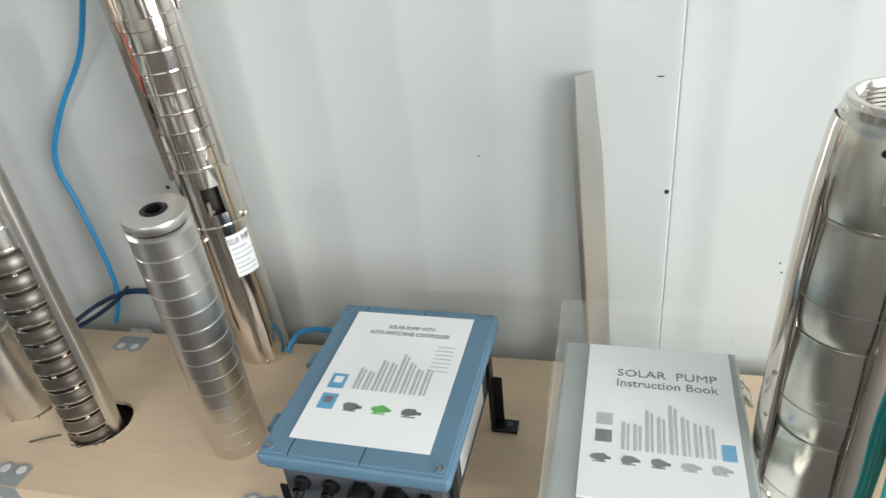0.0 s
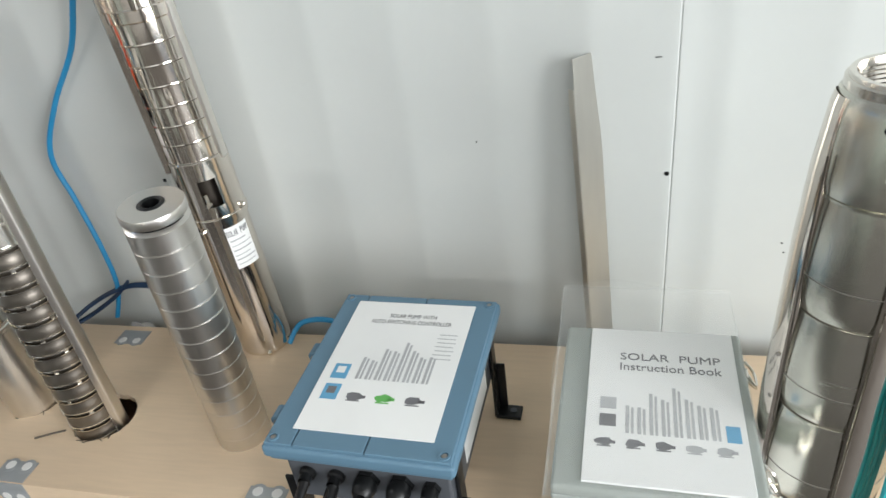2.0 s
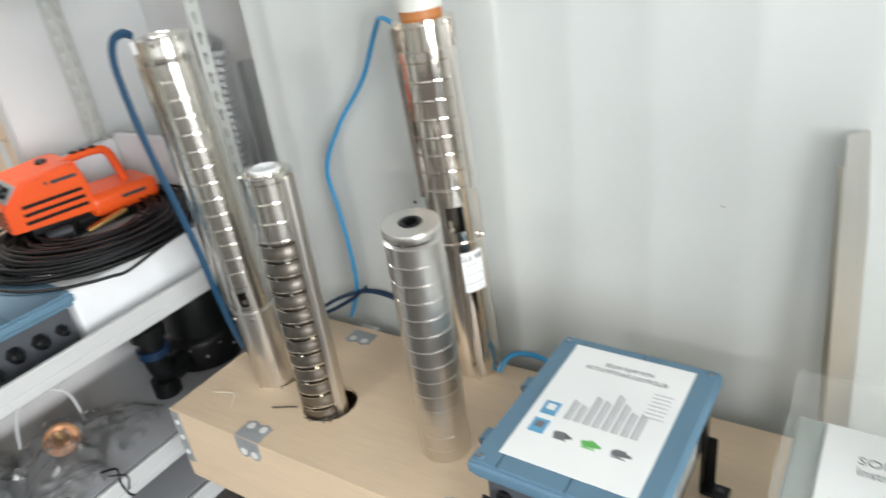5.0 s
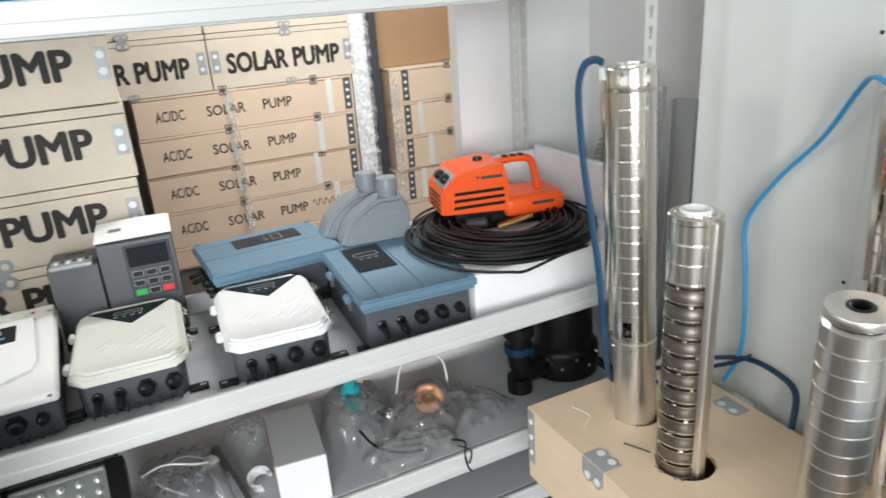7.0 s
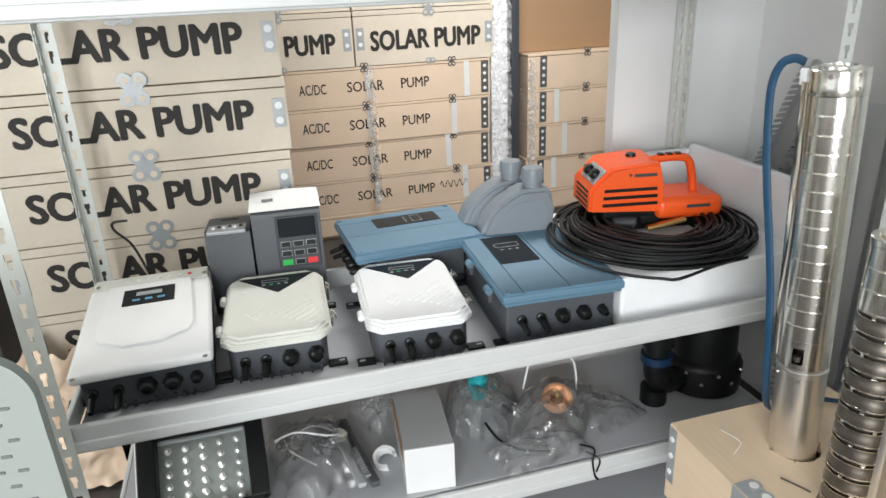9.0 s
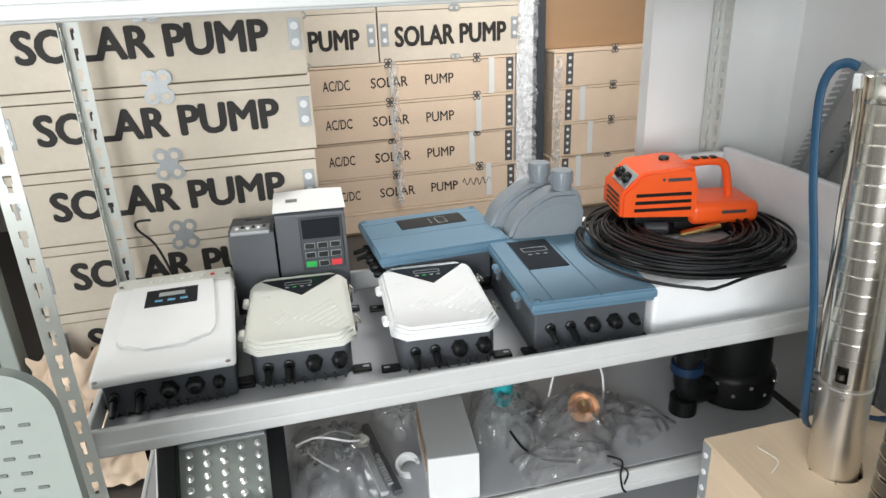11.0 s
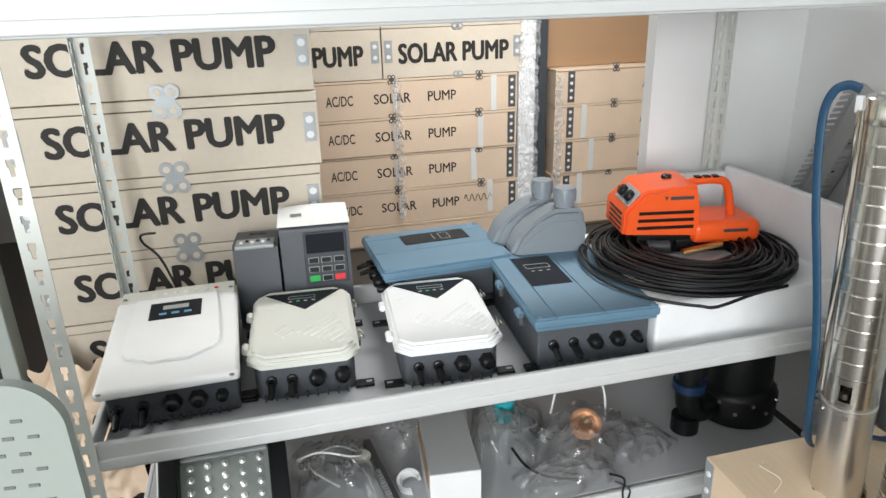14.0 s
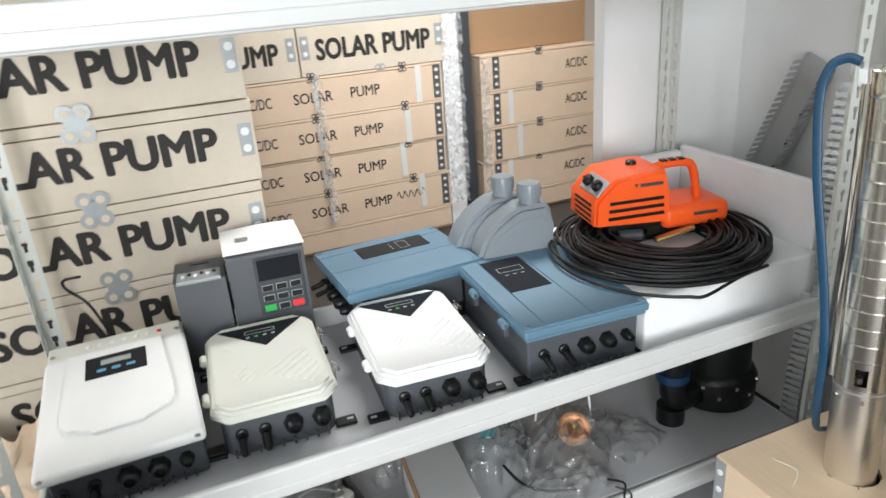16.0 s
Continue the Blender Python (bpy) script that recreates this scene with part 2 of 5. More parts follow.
class Build:
    """One mesh put together from rounded boxes, turned shapes, tubes and prisms."""

    def __init__(self):
        self.bm = bmesh.new()
        self.flat = False

    def box(self, c, s, bev=0.0, m=None, seg=2):
        mat = Matrix.Translation(c) @ (m or Matrix()) @ Matrix.Diagonal((*s, 1))
        vs = bmesh.ops.create_cube(self.bm, size=1, matrix=mat)["verts"]
        if bev:
            self.flat = True
            es = list({e for v in vs for e in v.link_edges})
            bmesh.ops.bevel(self.bm, geom=es, offset=bev, segments=seg, affect="EDGES", profile=0.5, clamp_overlap=True)
        return self

    def lathe(self, prof, seg=40, m=None, a0=0.0, a1=360.0):
        """Turn (radius, height) pairs round z."""
        m = m or Matrix()
        full = abs(a1 - a0) >= 359.9
        n = seg if full else seg + 1
        rings = []
        for r, z in prof:
            rings.append([self.bm.verts.new(m @ Vector((r * math.cos(radians(a0 + (a1 - a0) * i / seg)), r * math.sin(radians(a0 + (a1 - a0) * i / seg)), z))) for i in range(n)])
        for a, b in zip(rings, rings[1:]):
            for i in range(seg):
                j = (i + 1) % n
                self.bm.faces.new((a[i], a[j], b[j], b[i]))
        return self

    def cyl(self, p0, p1, r, seg=16, r1=None, bev=0.0):
        p0, p1 = Vector(p0), Vector(p1)
        d = p1 - p0
        h = d.length
        m = Matrix.Translation(p0) @ d.to_track_quat("Z", "Y").to_matrix().to_4x4()
        q = r if r1 is None else r1
        prof = [(0.0001, 0), (r - bev, 0), (r, bev), (q, h - bev), (q - bev, h), (0.0001, h)] if bev else [(0.0001, 0), (r, 0), (q, h), (0.0001, h)]
        return self.lathe(prof, seg, m)

    def tube(self, pts, r, seg=8, flat=1.0, smooth=6):
        """A round or flat cable through the points."""
        pts = [Vector(p) for p in pts]
        path = []
        for i in range(len(pts) - 1):
            p0, p1, p2, p3 = pts[max(i - 1, 0)], pts[i], pts[i + 1], pts[min(i + 2, len(pts) - 1)]
            for k in range(smooth):
                u = k / smooth
                path.append(0.5 * (2 * p1 + (p2 - p0) * u + (2 * p0 - 5 * p1 + 4 * p2 - p3) * u * u + (3 * p1 - p0 - 3 * p2 + p3) * u ** 3))
        path.append(pts[-1])
        side = None
        last = None
        for i, p in enumerate(path):
            d = (path[min(i + 1, len(path) - 1)] - path[max(i - 1, 0)]).normalized()
            if side is None:
                side = d.cross(Vector((0, 0, 1)) if abs(d.z) < 0.9 else Vector((1, 0, 0))).normalized()
            side = (side - d * side.dot(d)).normalized()
            up = d.cross(side)
            ring = [self.bm.verts.new(p + r * (math.cos(2 * math.pi * k / seg) * side + flat * math.sin(2 * math.pi * k / seg) * up)) for k in range(seg)]
            if last:
                for k in range(seg):
                    self.bm.faces.new((last[k], last[(k + 1) % seg], ring[(k + 1) % seg], ring[k]))
            else:
                self.bm.faces.new(ring[::-1])
            last = ring
        self.bm.faces.new(last)
        return self

    def prism(self, outline, h, m=None, bev=0.0):
        """An outline in x, y, raised by h along z."""
        m = m or Matrix()
        lo = [self.bm.verts.new(m @ Vector((x, y, 0))) for x, y in outline]
        hi = [self.bm.verts.new(m @ Vector((x, y, h))) for x, y in outline]
        n = len(outline)
        fs = [self.bm.faces.new(lo[::-1]), self.bm.faces.new(hi)]
        for i in range(n):
            fs.append(self.bm.faces.new((lo[i], lo[(i + 1) % n], hi[(i + 1) % n], hi[i])))
        if bev:
            self.flat = True
            bmesh.ops.bevel(self.bm, geom=list({e for f in fs[1:2] for e in f.edges}), offset=bev, segments=2, affect="EDGES", clamp_overlap=True)
        return self

    def sheet(self, fn, nu, nv):
        """A grid of points fn(u, v)."""
        g = [[self.bm.verts.new(fn(i / nu, j / nv)) for j in range(nv + 1)] for i in range(nu + 1)]
        for i in range(nu):
            for j in range(nv):
                self.bm.faces.new((g[i][j], g[i + 1][j], g[i + 1][j + 1], g[i][j + 1]))
        return self

    def mesh(self, name, mat, angle=32):
        bmesh.ops.recalc_face_normals(self.bm, faces=self.bm.faces)
        me = bpy.data.meshes.new(name)
        self.bm.to_mesh(me)
        self.bm.free()
        me.materials.append(mat)
        me.polygons.foreach_set("use_smooth", [True] * len(me.polygons))
        me.set_sharp_from_angle(angle=radians(angle))
        if self.flat:
            weigh(me)
        return me


def part(name, b, mat, parent, label="", m=None):
    ob = new(name, b.mesh(name, mat) if isinstance(b, Build) else b)
    ob.parent = parent
    if m:
        ob.matrix_basis = m
    return tagged(ob, label)


def thing(name, label, category, m=None, group="", kind=""):
    ob = new(name)
    ob.empty_display_size = 0.05
    if m:
        ob.matrix_basis = m
    return tagged(ob, label, category, group, kind)


def solo(name, b, mat, label, category, m=None, group="", kind=""):
    ob = new(name, b.mesh(name, mat))
    if m:
        ob.matrix_basis = m
    return tagged(ob, label, category, group, kind)


LETTERS = {}


def lettering(text, w, h, mat, parent, m, bold=0.0, name="lettering", depth=0.0006):
    """Raised print of the words, w wide and h high, centred on m, reading along its x. bold: how far the strokes are widened."""
    key = (text, bold, mat.name)
    if key not in LETTERS:
        c = bpy.data.curves.new("lettering", "FONT")
        c.body, c.extrude, c.resolution_u = text, 0.5, 3
        tmp = new("lettering", c)
        bpy.context.view_layer.update()
        me = bpy.data.meshes.new_from_object(tmp.evaluated_get(bpy.context.evaluated_depsgraph_get()))
        bpy.data.objects.remove(tmp)
        co = np.empty(len(me.vertices) * 3)
        me.vertices.foreach_get("co", co)
        co = co.reshape(-1, 3)
        faces = [tuple(p.vertices) for p in me.polygons]
        shifts = [(0, 0)] if not bold else [(bold * math.cos(k * 1.0472), bold * 0.7 * math.sin(k * 1.0472)) for k in range(6)]
        allv, allf = [], []
        for k, (dx, dy) in enumerate(shifts):
            allv.append(co * (1, 1, 1 - 0.03 * k) + (dx, dy, 0))
            allf += [tuple(i + k * len(co) for i in f) for f in faces]
        co = np.concatenate(allv)
        lo, hi = co.min(0), co.max(0)
        co = (co - (lo + hi) / 2) / (hi - lo)
        me = bpy.data.meshes.new("lettering")
        me.from_pydata(co.tolist(), [], allf)
        me.materials.append(mat)
        me.update()
        LETTERS[key] = me
    ob = new(name, LETTERS[key])
    ob.parent = parent
    ob.matrix_basis = m @ Matrix.Diagonal((w, h, depth, 1))
    return ob


def slab(c, s, bev=0.0):
    return Build().box(c, s, bev)

# ---- setting ----
WY = 2.0          # face of the panelled wall
tagged(new("floor", slab((-1.2, -0.2, -0.05), (8.4, 6.6, 0.1)).mesh("floor", FLOOR)), "grey concrete floor", "floor", kind="structure")
tagged(new("ceiling", slab((-1.2, -0.2, 2.75), (8.4, 6.6, 0.1)).mesh("ceiling", CEIL)), "plain white ceiling", "ceiling", kind="structure")

wall_north = tagged(new("wall_north"), "glossy pale grey steel panel wall with shallow ribs", "wall", kind="structure")


def wall_panel(x0, x1, ribs):
    """A steel-faced panel with shallow rolled ribs; its face looks to -y."""
    xs = [(x0, -0.0004), (x0 + 0.0014, -0.0010), (x0 + 0.0020, -0.0018), (x0 + 0.010, -0.0018), (x0 + 0.022, 0)]
    for r in ribs:
        xs += [(r - 0.022, 0), (r - 0.010, -0.0016), (r + 0.010, -0.0016), (r + 0.022, 0)]
    xs += [(x1 - 0.022, 0), (x1 - 0.014, -0.0018), (x1 - 0.0020, -0.0018), (x1 - 0.0014, -0.0010), (x1, -0.0004)]
    outline = [(x, y) for x, y in xs] + [(x1, 0.05), (x0, 0.05)]
    return Build().prism(outline, 2.7, pose(0, WY, 0))


for a, b in ((-1.39, -0.961), (-0.961, 0.039), (0.039, 1.039), (1.039, 2.039), (2.039, 3.0)):
    ribs = [x for x in (a + 0.077, a + 0.235, a + 0.385, a + 0.535, a + 0.70, a + 0.86) if x < b - 0.05]
    part("wall_panel", wall_panel(a + 0.0001, b - 0.0001, ribs), WALL, wall_north)
for x, z in ((0.031, 0.862), (0.028, 1.35), (0.03, 0.42), (-0.97, 1.35), (-0.97, 0.86), (1.03, 0.86)):
    part("screw", Build().cyl((x, WY - 0.003, z), (x, WY + 0.001, z), 0.0042, 10), BLACK, wall_north)
for x, z in ((0.235, 0.72), (0.24, 0.70), (0.30, 0.98), (0.11, 0.78), (-0.42, 1.02), (-0.30, 0.93), (0.33, 1.12)):
    part("speck", Build().cyl((x, WY - 0.0016, z), (x, WY + 0.001, z), 0.0015, 6), BLACK, wall_north)
part("scratch", slab((0.008, WY - 0.0012, 1.069), (0.011, 0.001, 0.0014)), BLACK, wall_north)

for n, c, s, lab in (
    ("wall_recess", (-1.2, 2.37, 1.35), (2.2, 0.06, 2.7), "shaded pale grey wall behind the panel wall"),
    ("wall_partition", (-2.275, 2.07, 1.35), (0.05, 0.54, 2.7), "smooth white partition beside the storage opening"),
    ("wall_lintel", (-2.275, -0.70, 2.45), (0.05, 4.98, 0.5), "white wall above the storage opening"),
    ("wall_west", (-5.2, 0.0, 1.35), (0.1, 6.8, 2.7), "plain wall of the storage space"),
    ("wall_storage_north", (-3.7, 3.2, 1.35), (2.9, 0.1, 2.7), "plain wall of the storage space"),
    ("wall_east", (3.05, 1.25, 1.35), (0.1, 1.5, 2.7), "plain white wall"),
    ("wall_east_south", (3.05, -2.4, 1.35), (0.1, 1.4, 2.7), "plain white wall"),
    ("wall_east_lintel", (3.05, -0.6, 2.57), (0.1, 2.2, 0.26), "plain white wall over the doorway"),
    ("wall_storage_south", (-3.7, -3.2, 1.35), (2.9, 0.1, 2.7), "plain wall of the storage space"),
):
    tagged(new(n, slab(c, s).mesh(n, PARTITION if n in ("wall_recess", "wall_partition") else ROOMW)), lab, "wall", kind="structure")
# unseen wall; its opening is added for the south fill light
wall_south = tagged(new("wall_south"), "plain grey wall out of view with an assumed light opening", "wall", kind="structure")
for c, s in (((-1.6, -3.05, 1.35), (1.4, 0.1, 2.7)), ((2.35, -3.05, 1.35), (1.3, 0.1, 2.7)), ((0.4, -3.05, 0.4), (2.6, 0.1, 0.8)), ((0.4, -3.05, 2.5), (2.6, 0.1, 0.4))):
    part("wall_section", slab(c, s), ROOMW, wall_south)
part("wall_end", slab((-2.275, -3.15, 1.35), (0.05, 0.1, 2.7)), PARTITION, wall_south)
# assumed housings over the area lamps, all out of view
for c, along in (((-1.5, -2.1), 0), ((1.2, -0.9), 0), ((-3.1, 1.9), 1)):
    lamp = thing("ceiling_lamp", "white batten ceiling lamp, assumed out of view", "lamp", pose(c[0], c[1], 2.7, 0, 0, 90 * along), "ceiling lamps")
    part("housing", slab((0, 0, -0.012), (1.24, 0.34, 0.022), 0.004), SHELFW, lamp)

# ---- shelf unit ----
XF, XR, Y0, Y1 = -1.60, -2.212, 0.20, 2.015
DZ, LZ, UZ = 0.607, 0.262, 1.435
shelf = thing("shelf_unit", "white boltless steel shelf with slotted posts and grey decks", "shelf", pose(0, 0, 0))


def slotted_post(h):
    """Angle post with keyhole slots through both flanges, built as strips round the openings."""
    b = Build()
    w, th, pitch = 0.040, 0.002, 0.05
    for flange in (0, 1):
        def put(u0, u1, z0, z1):
            c, s = ((u0 + u1) / 2, 0, (z0 + z1) / 2), (u1 - u0, th, z1 - z0)
            if flange:
                c, s = (0, (u0 + u1) / 2, (z0 + z1) / 2), (th, u1 - u0, z1 - z0)
            b.box(c, s)
        put(0, 0.012, 0, h)
        put(0.029, w, 0, h)
        z = 0.0
        while z < h - pitch:
            put(0.012, 0.029, z, z + 0.020)
            put(0.012, 0.0165, z + 0.020, z + 0.036)
            put(0.0245, 0.029, z + 0.020, z + 0.036)
            z += pitch
            put(0.012, 0.0135, z - 0.014, z)
            put(0.0275, 0.029, z - 0.014, z)
        put(0.012, 0.029, z, h)
    return b


POST = slotted_post(2.05).mesh("post", POSTW)
for x, y, turn in ((XF + 0.02, Y0 - 0.02, 90), (XR - 0.02, Y0 - 0.02, 0), (XF + 0.02, Y1 + 0.02, 180), (XR - 0.02, Y1 + 0.02, 270)):
    part("post", POST, None, shelf, m=pose(x, y, 0, 0, 0, turn))
for z in (DZ, LZ, UZ + 0.068, 0.05):
    part("deck", slab(((XF + XR) / 2, (Y0 + Y1) / 2, z - 0.006), (XR * -1 + XF - 0.02, Y1 - Y0 - 0.02, 0.012), 0.002), DECK if z < 1 else SHELFW, shelf)
    deck_z, z = z, z + (0.053 if z == DZ else 0.0)
    for x in (XF + 0.006, XR - 0.006):
        b = Build()
        b.box((x, (Y0 + Y1) / 2, z - 0.031), (0.016, Y1 - Y0 + 0.0, 0.066), 0.005)
        b.box((x + (0.007 if x > -1.9 else -0.007), (Y0 + Y1) / 2, z - 0.046), (0.012, Y1 - Y0 - 0.01, 0.026), 0.004)
        part("beam", b, SHELFW, shelf)
    for y in (Y0, Y1):
        part("side_beam", slab(((XF + XR) / 2, y, z - 0.032), (XF - XR - 0.04, 0.014, 0.05), 0.004), SHELFW, shelf)

# ---- plywood crate on its stand ----
CZ = 0.5
stand = thing("low_stand", "dark low stand under the plywood crate", "stand")
part("top", slab((-0.35, 1.73, 0.275), (2.0, 0.36, 0.03), 0.003), CHAR, stand)
for x in (-1.2, 0.5):
    for y in (1.6, 1.86):
        part("leg", slab((x, y, 0.13), (0.04, 0.04, 0.26), 0.003), CHAR, stand)
crate = thing("plywood_crate", "plywood display crate with pumps standing in cut holes", "crate")


def top_board():
    """The lid with two round holes, as a ring-bridged sheet with thickness."""
    b = Build()
    bm = b.bm
    x0, x1, y0, y1 = -1.391, 0.75, 1.497, 1.945
    cuts = [(-1.231, 1.70, 0.0525), (-1.043, 1.668, 0.062)]
    edges = []
    for z in (CZ, CZ - 0.012):
        pts = [bm.verts.new((x, y, z)) for x, y in ((x0, y0), (x1, y0), (x1, y1), (x0, y1))]
        es = [bm.edges.new((pts[i], pts[(i + 1) % 4])) for i in range(4)]
        for cx, cy, r in cuts:
            n = 36
            ring = [bm.verts.new((cx + (r + 0.0015 * math.sin(k * 2.7)) * math.cos(2 * math.pi * k / n), cy + (r + 0.0015 * math.cos(k * 3.1)) * math.sin(2 * math.pi * k / n), z)) for k in range(n)]
            es += [bm.edges.new((ring[k], ring[(k + 1) % n])) for k in range(n)]
        bmesh.ops.triangle_fill(bm, use_beauty=True, use_dissolve=False, edges=es)
        edges.append(es)
    for e, f in zip(*edges):
        bm.faces.new((e.verts[0], e.verts[1], f.verts[1], f.verts[0]))
    return b


part("lid", top_board(), PLY, crate)
part("front_board", slab((-0.320, 1.5035, 0.39), (2.142, 0.012, 0.194), 0.0015), PLY, crate)
part("back_board", slab((-0.320, 1.939, 0.39), (2.142, 0.012, 0.194), 0.0015), PLY, crate)
part("end_board", slab((-1.385, 1.721, 0.39), (0.012, 0.421, 0.194), 0.0015), PLY, crate)
part("end_board", slab((0.744, 1.721, 0.39), (0.012, 0.421, 0.194), 0.0015), PLY, crate)
part("bottom_board", slab((-0.320, 1.721, 0.297), (2.116, 0.42, 0.012)), PLY, crate)


def plate(lobes, w, h):
    """Galvanised corner plate with round holes, flat in x, y."""
    b = Build()
    n = 14
    b.box((0, 0, 0), (w, h, 0.0012), 0.0004)
    for dx, dy in lobes:
        b.cyl((dx, dy, -0.0005), (dx, dy, 0.0010), 0.016, 18)
    return b


for x, y, flip in ((-1.137, 1.522, 1), (-1.136, 1.905, -1), (-0.624, 1.522, 1), (0.1, 1.522, 1)):
    hinge = part("hinge_plate", plate([(-0.018, 0.012 * flip), (0.018, 0.012 * flip)], 0.072, 0.046), GALV, crate, m=pose(x, y, CZ + 0.0012))
    for dx in (-0.018, 0.018):
        part("rivet", Build().cyl((dx, 0.012 * flip, 0.0004), (dx, 0.012 * flip, 0.0016), 0.0095, 16), TAPE, hinge)
    part("hinge_plate", plate([(-0.016, -0.018), (0.016, -0.018)], 0.072, 0.040), GALV, crate, m=pose(x, 1.4968 if flip > 0 else 1.946, CZ - 0.02, 90 * flip))
    for dx in (-0.016, 0.016):
        part("rivet", Build().cyl((dx, -0.018, 0.0004), (dx, -0.018, 0.0018), 0.0095, 16), TAPE, crate, m=pose(x, 1.4968 if flip > 0 else 1.946, CZ - 0.02, 90 * flip))
part("corner_plate", slab((-1.376, 1.4962, 0.42), (0.028, 0.0014, 0.15)), GALV, crate)
for z in (0.375, 0.42, 0.465):
    part("rivet", Build().cyl((-1.376, 1.4958, z), (-1.376, 1.4934, z), 0.007, 12), WHITEP, crate)

# ---- pumps ----


def ringed(r, z0, z1, n, groove=0.0012, wide=0.0022, lip=0.0003):
    """Profile of a casing with n stages parted by fine raised seams."""
    prof = []
    for i in range(n):
        a, b = z0 + (z1 - z0) * i / n, z0 + (z1 - z0) * (i + 1) / n
        prof += [(r - groove, a), (r - 0.0004 + lip, a + wide * 0.5), (r - 0.0004 + lip, a + wide), (r - 0.0004, a + wide * 1.4), (r - 0.0004, a + wide * 1.4 + 0.0008), (r - 0.0004, b - wide * 0.4 - 0.0008), (r - 0.0004, b - wide * 0.4)]
    return prof + [(r - groove, z1)]


def guard(r, z0, z1, ang, half, proud=0.007):
    """The folded cover strip that runs up a pump over its cable."""
    b = Build()
    w = r * math.sin(radians(half))
    inner = r * math.cos(radians(half)) - 0.002
    out = [(-w, inner), (-w * 0.8, r + proud * 0.7), (-w * 0.45, r + proud), (w * 0.45, r + proud), (w * 0.8, r + proud * 0.7), (w, inner)]
    b.prism(out, z1 - z0, pose(0, 0, z0, 0, 0, ang - 90), 0.0008)
    return b


def outlet(r, z, inner=0.026):
    """Threaded discharge ring."""
    prof = [(r, z - 0.012), (r, z - 0.002), (r - 0.002, z), (inner + 0.008, z), (inner + 0.007, z + 0.004), (inner + 0.001, z + 0.004)]
    for k in range(9):
        prof += [(inner, z - 0.002 - 0.005 * k), (inner - 0.0018, z - 0.0045 - 0.005 * k)]
    return Build().lathe(prof + [(0.0001, z - 0.06)], 40)


# tall pump in the crate, with its flat cable
pump = thing("submersible_pump", "tall ringed stainless steel pump with a blue flat cable", "pump", Matrix.Translation((-1.230, 1.703, 0.302)) @ Vector((0, 0, 1)).rotation_difference(Vector((-0.010, -0.034, 0.82))).to_matrix().to_4x4(), "pumps")
H = 0.815
part("motor", Build().lathe([(0.0001, 0), (0.046, 0), (0.048, 0.003), (0.048, 0.398), (0.0495, 0.40), (0.0495, 0.409), (0.047, 0.411), (0.047, 0.416)], 48), SATIN, pump)
part("intake", Build().lathe([(0.047, 0.416), (0.049, 0.418), (0.049, 0.430)], 48).lathe([(0.049, 0.430), (0.049, 0.466)], 40, a0=-45, a1=290).lathe([(0.049, 0.466), (0.049, 0.48)], 48), STEEL, pump)
part("shaft", Build().cyl((0, 0, 0.41), (0, 0, 0.47), 0.014, 16).cyl((0.012, -0.028, 0.428), (0.012, -0.028, 0.440), 0.008, 6), DARKBROWN, pump)
part("casing", Build().lathe(ringed(0.049, 0.48, 0.965, 14, 0.0012, 0.0018, 0.0002), 48), STEEL, pump)
part("head", Build().lathe([(0.0488, 0.965), (0.0495, 0.967), (0.0495, 0.985), (0.0488, 0.987), (0.0488, 1.003)], 48), STEEL, pump)
part("outlet", outlet(0.0495, 1.010), STEEL, pump)
g = part("cable_guard", guard(0.049, 0.425, 0.985, 214, 24, 0.009), MIRROR, pump)
part("slit", slab((0, 0, 0), (0.0035, 0.003, 0.52)), BLACK, g, m=pose(0.0575 * math.cos(radians(228)), 0.0575 * math.sin(radians(228)), 0.70, 0, 0, 228 - 90))
for a, z in ((190, 0.395), (250, 0.393), (310, 0.395), (205, 1.0), (300, 1.0)):
    c, s = math.cos(radians(a)), math.sin(radians(a))
    part("bolt", Build().cyl((0.046 * c, 0.046 * s, z), (0.0525 * c, 0.0525 * s, z), 0.0045, 8, bev=0.001), DULL, pump)
part("clip", slab((0.055 * math.cos(radians(214)), 0.055 * math.sin(radians(214)), 0.992), (0.016, 0.012, 0.03), 0.002), WHITEP, pump)
flat = Build().tube([(-1.308, 1.645, 1.314), (-1.331, 1.64, 1.319), (-1.353, 1.63, 1.303), (-1.362, 1.625, 1.247), (-1.344, 1.625, 1.105), (-1.317, 1.63, 0.97), (-1.297, 1.635, 0.852), (-1.288, 1.64, 0.749), (-1.318, 1.69, 0.56), (-1.335, 1.76, 0.512), (-1.3, 1.83, 0.508)], 0.0038, 12, 2.2)
solo("flat_cable", flat, NAVY, "blue flat cable hanging beside the tall pump", "cable")

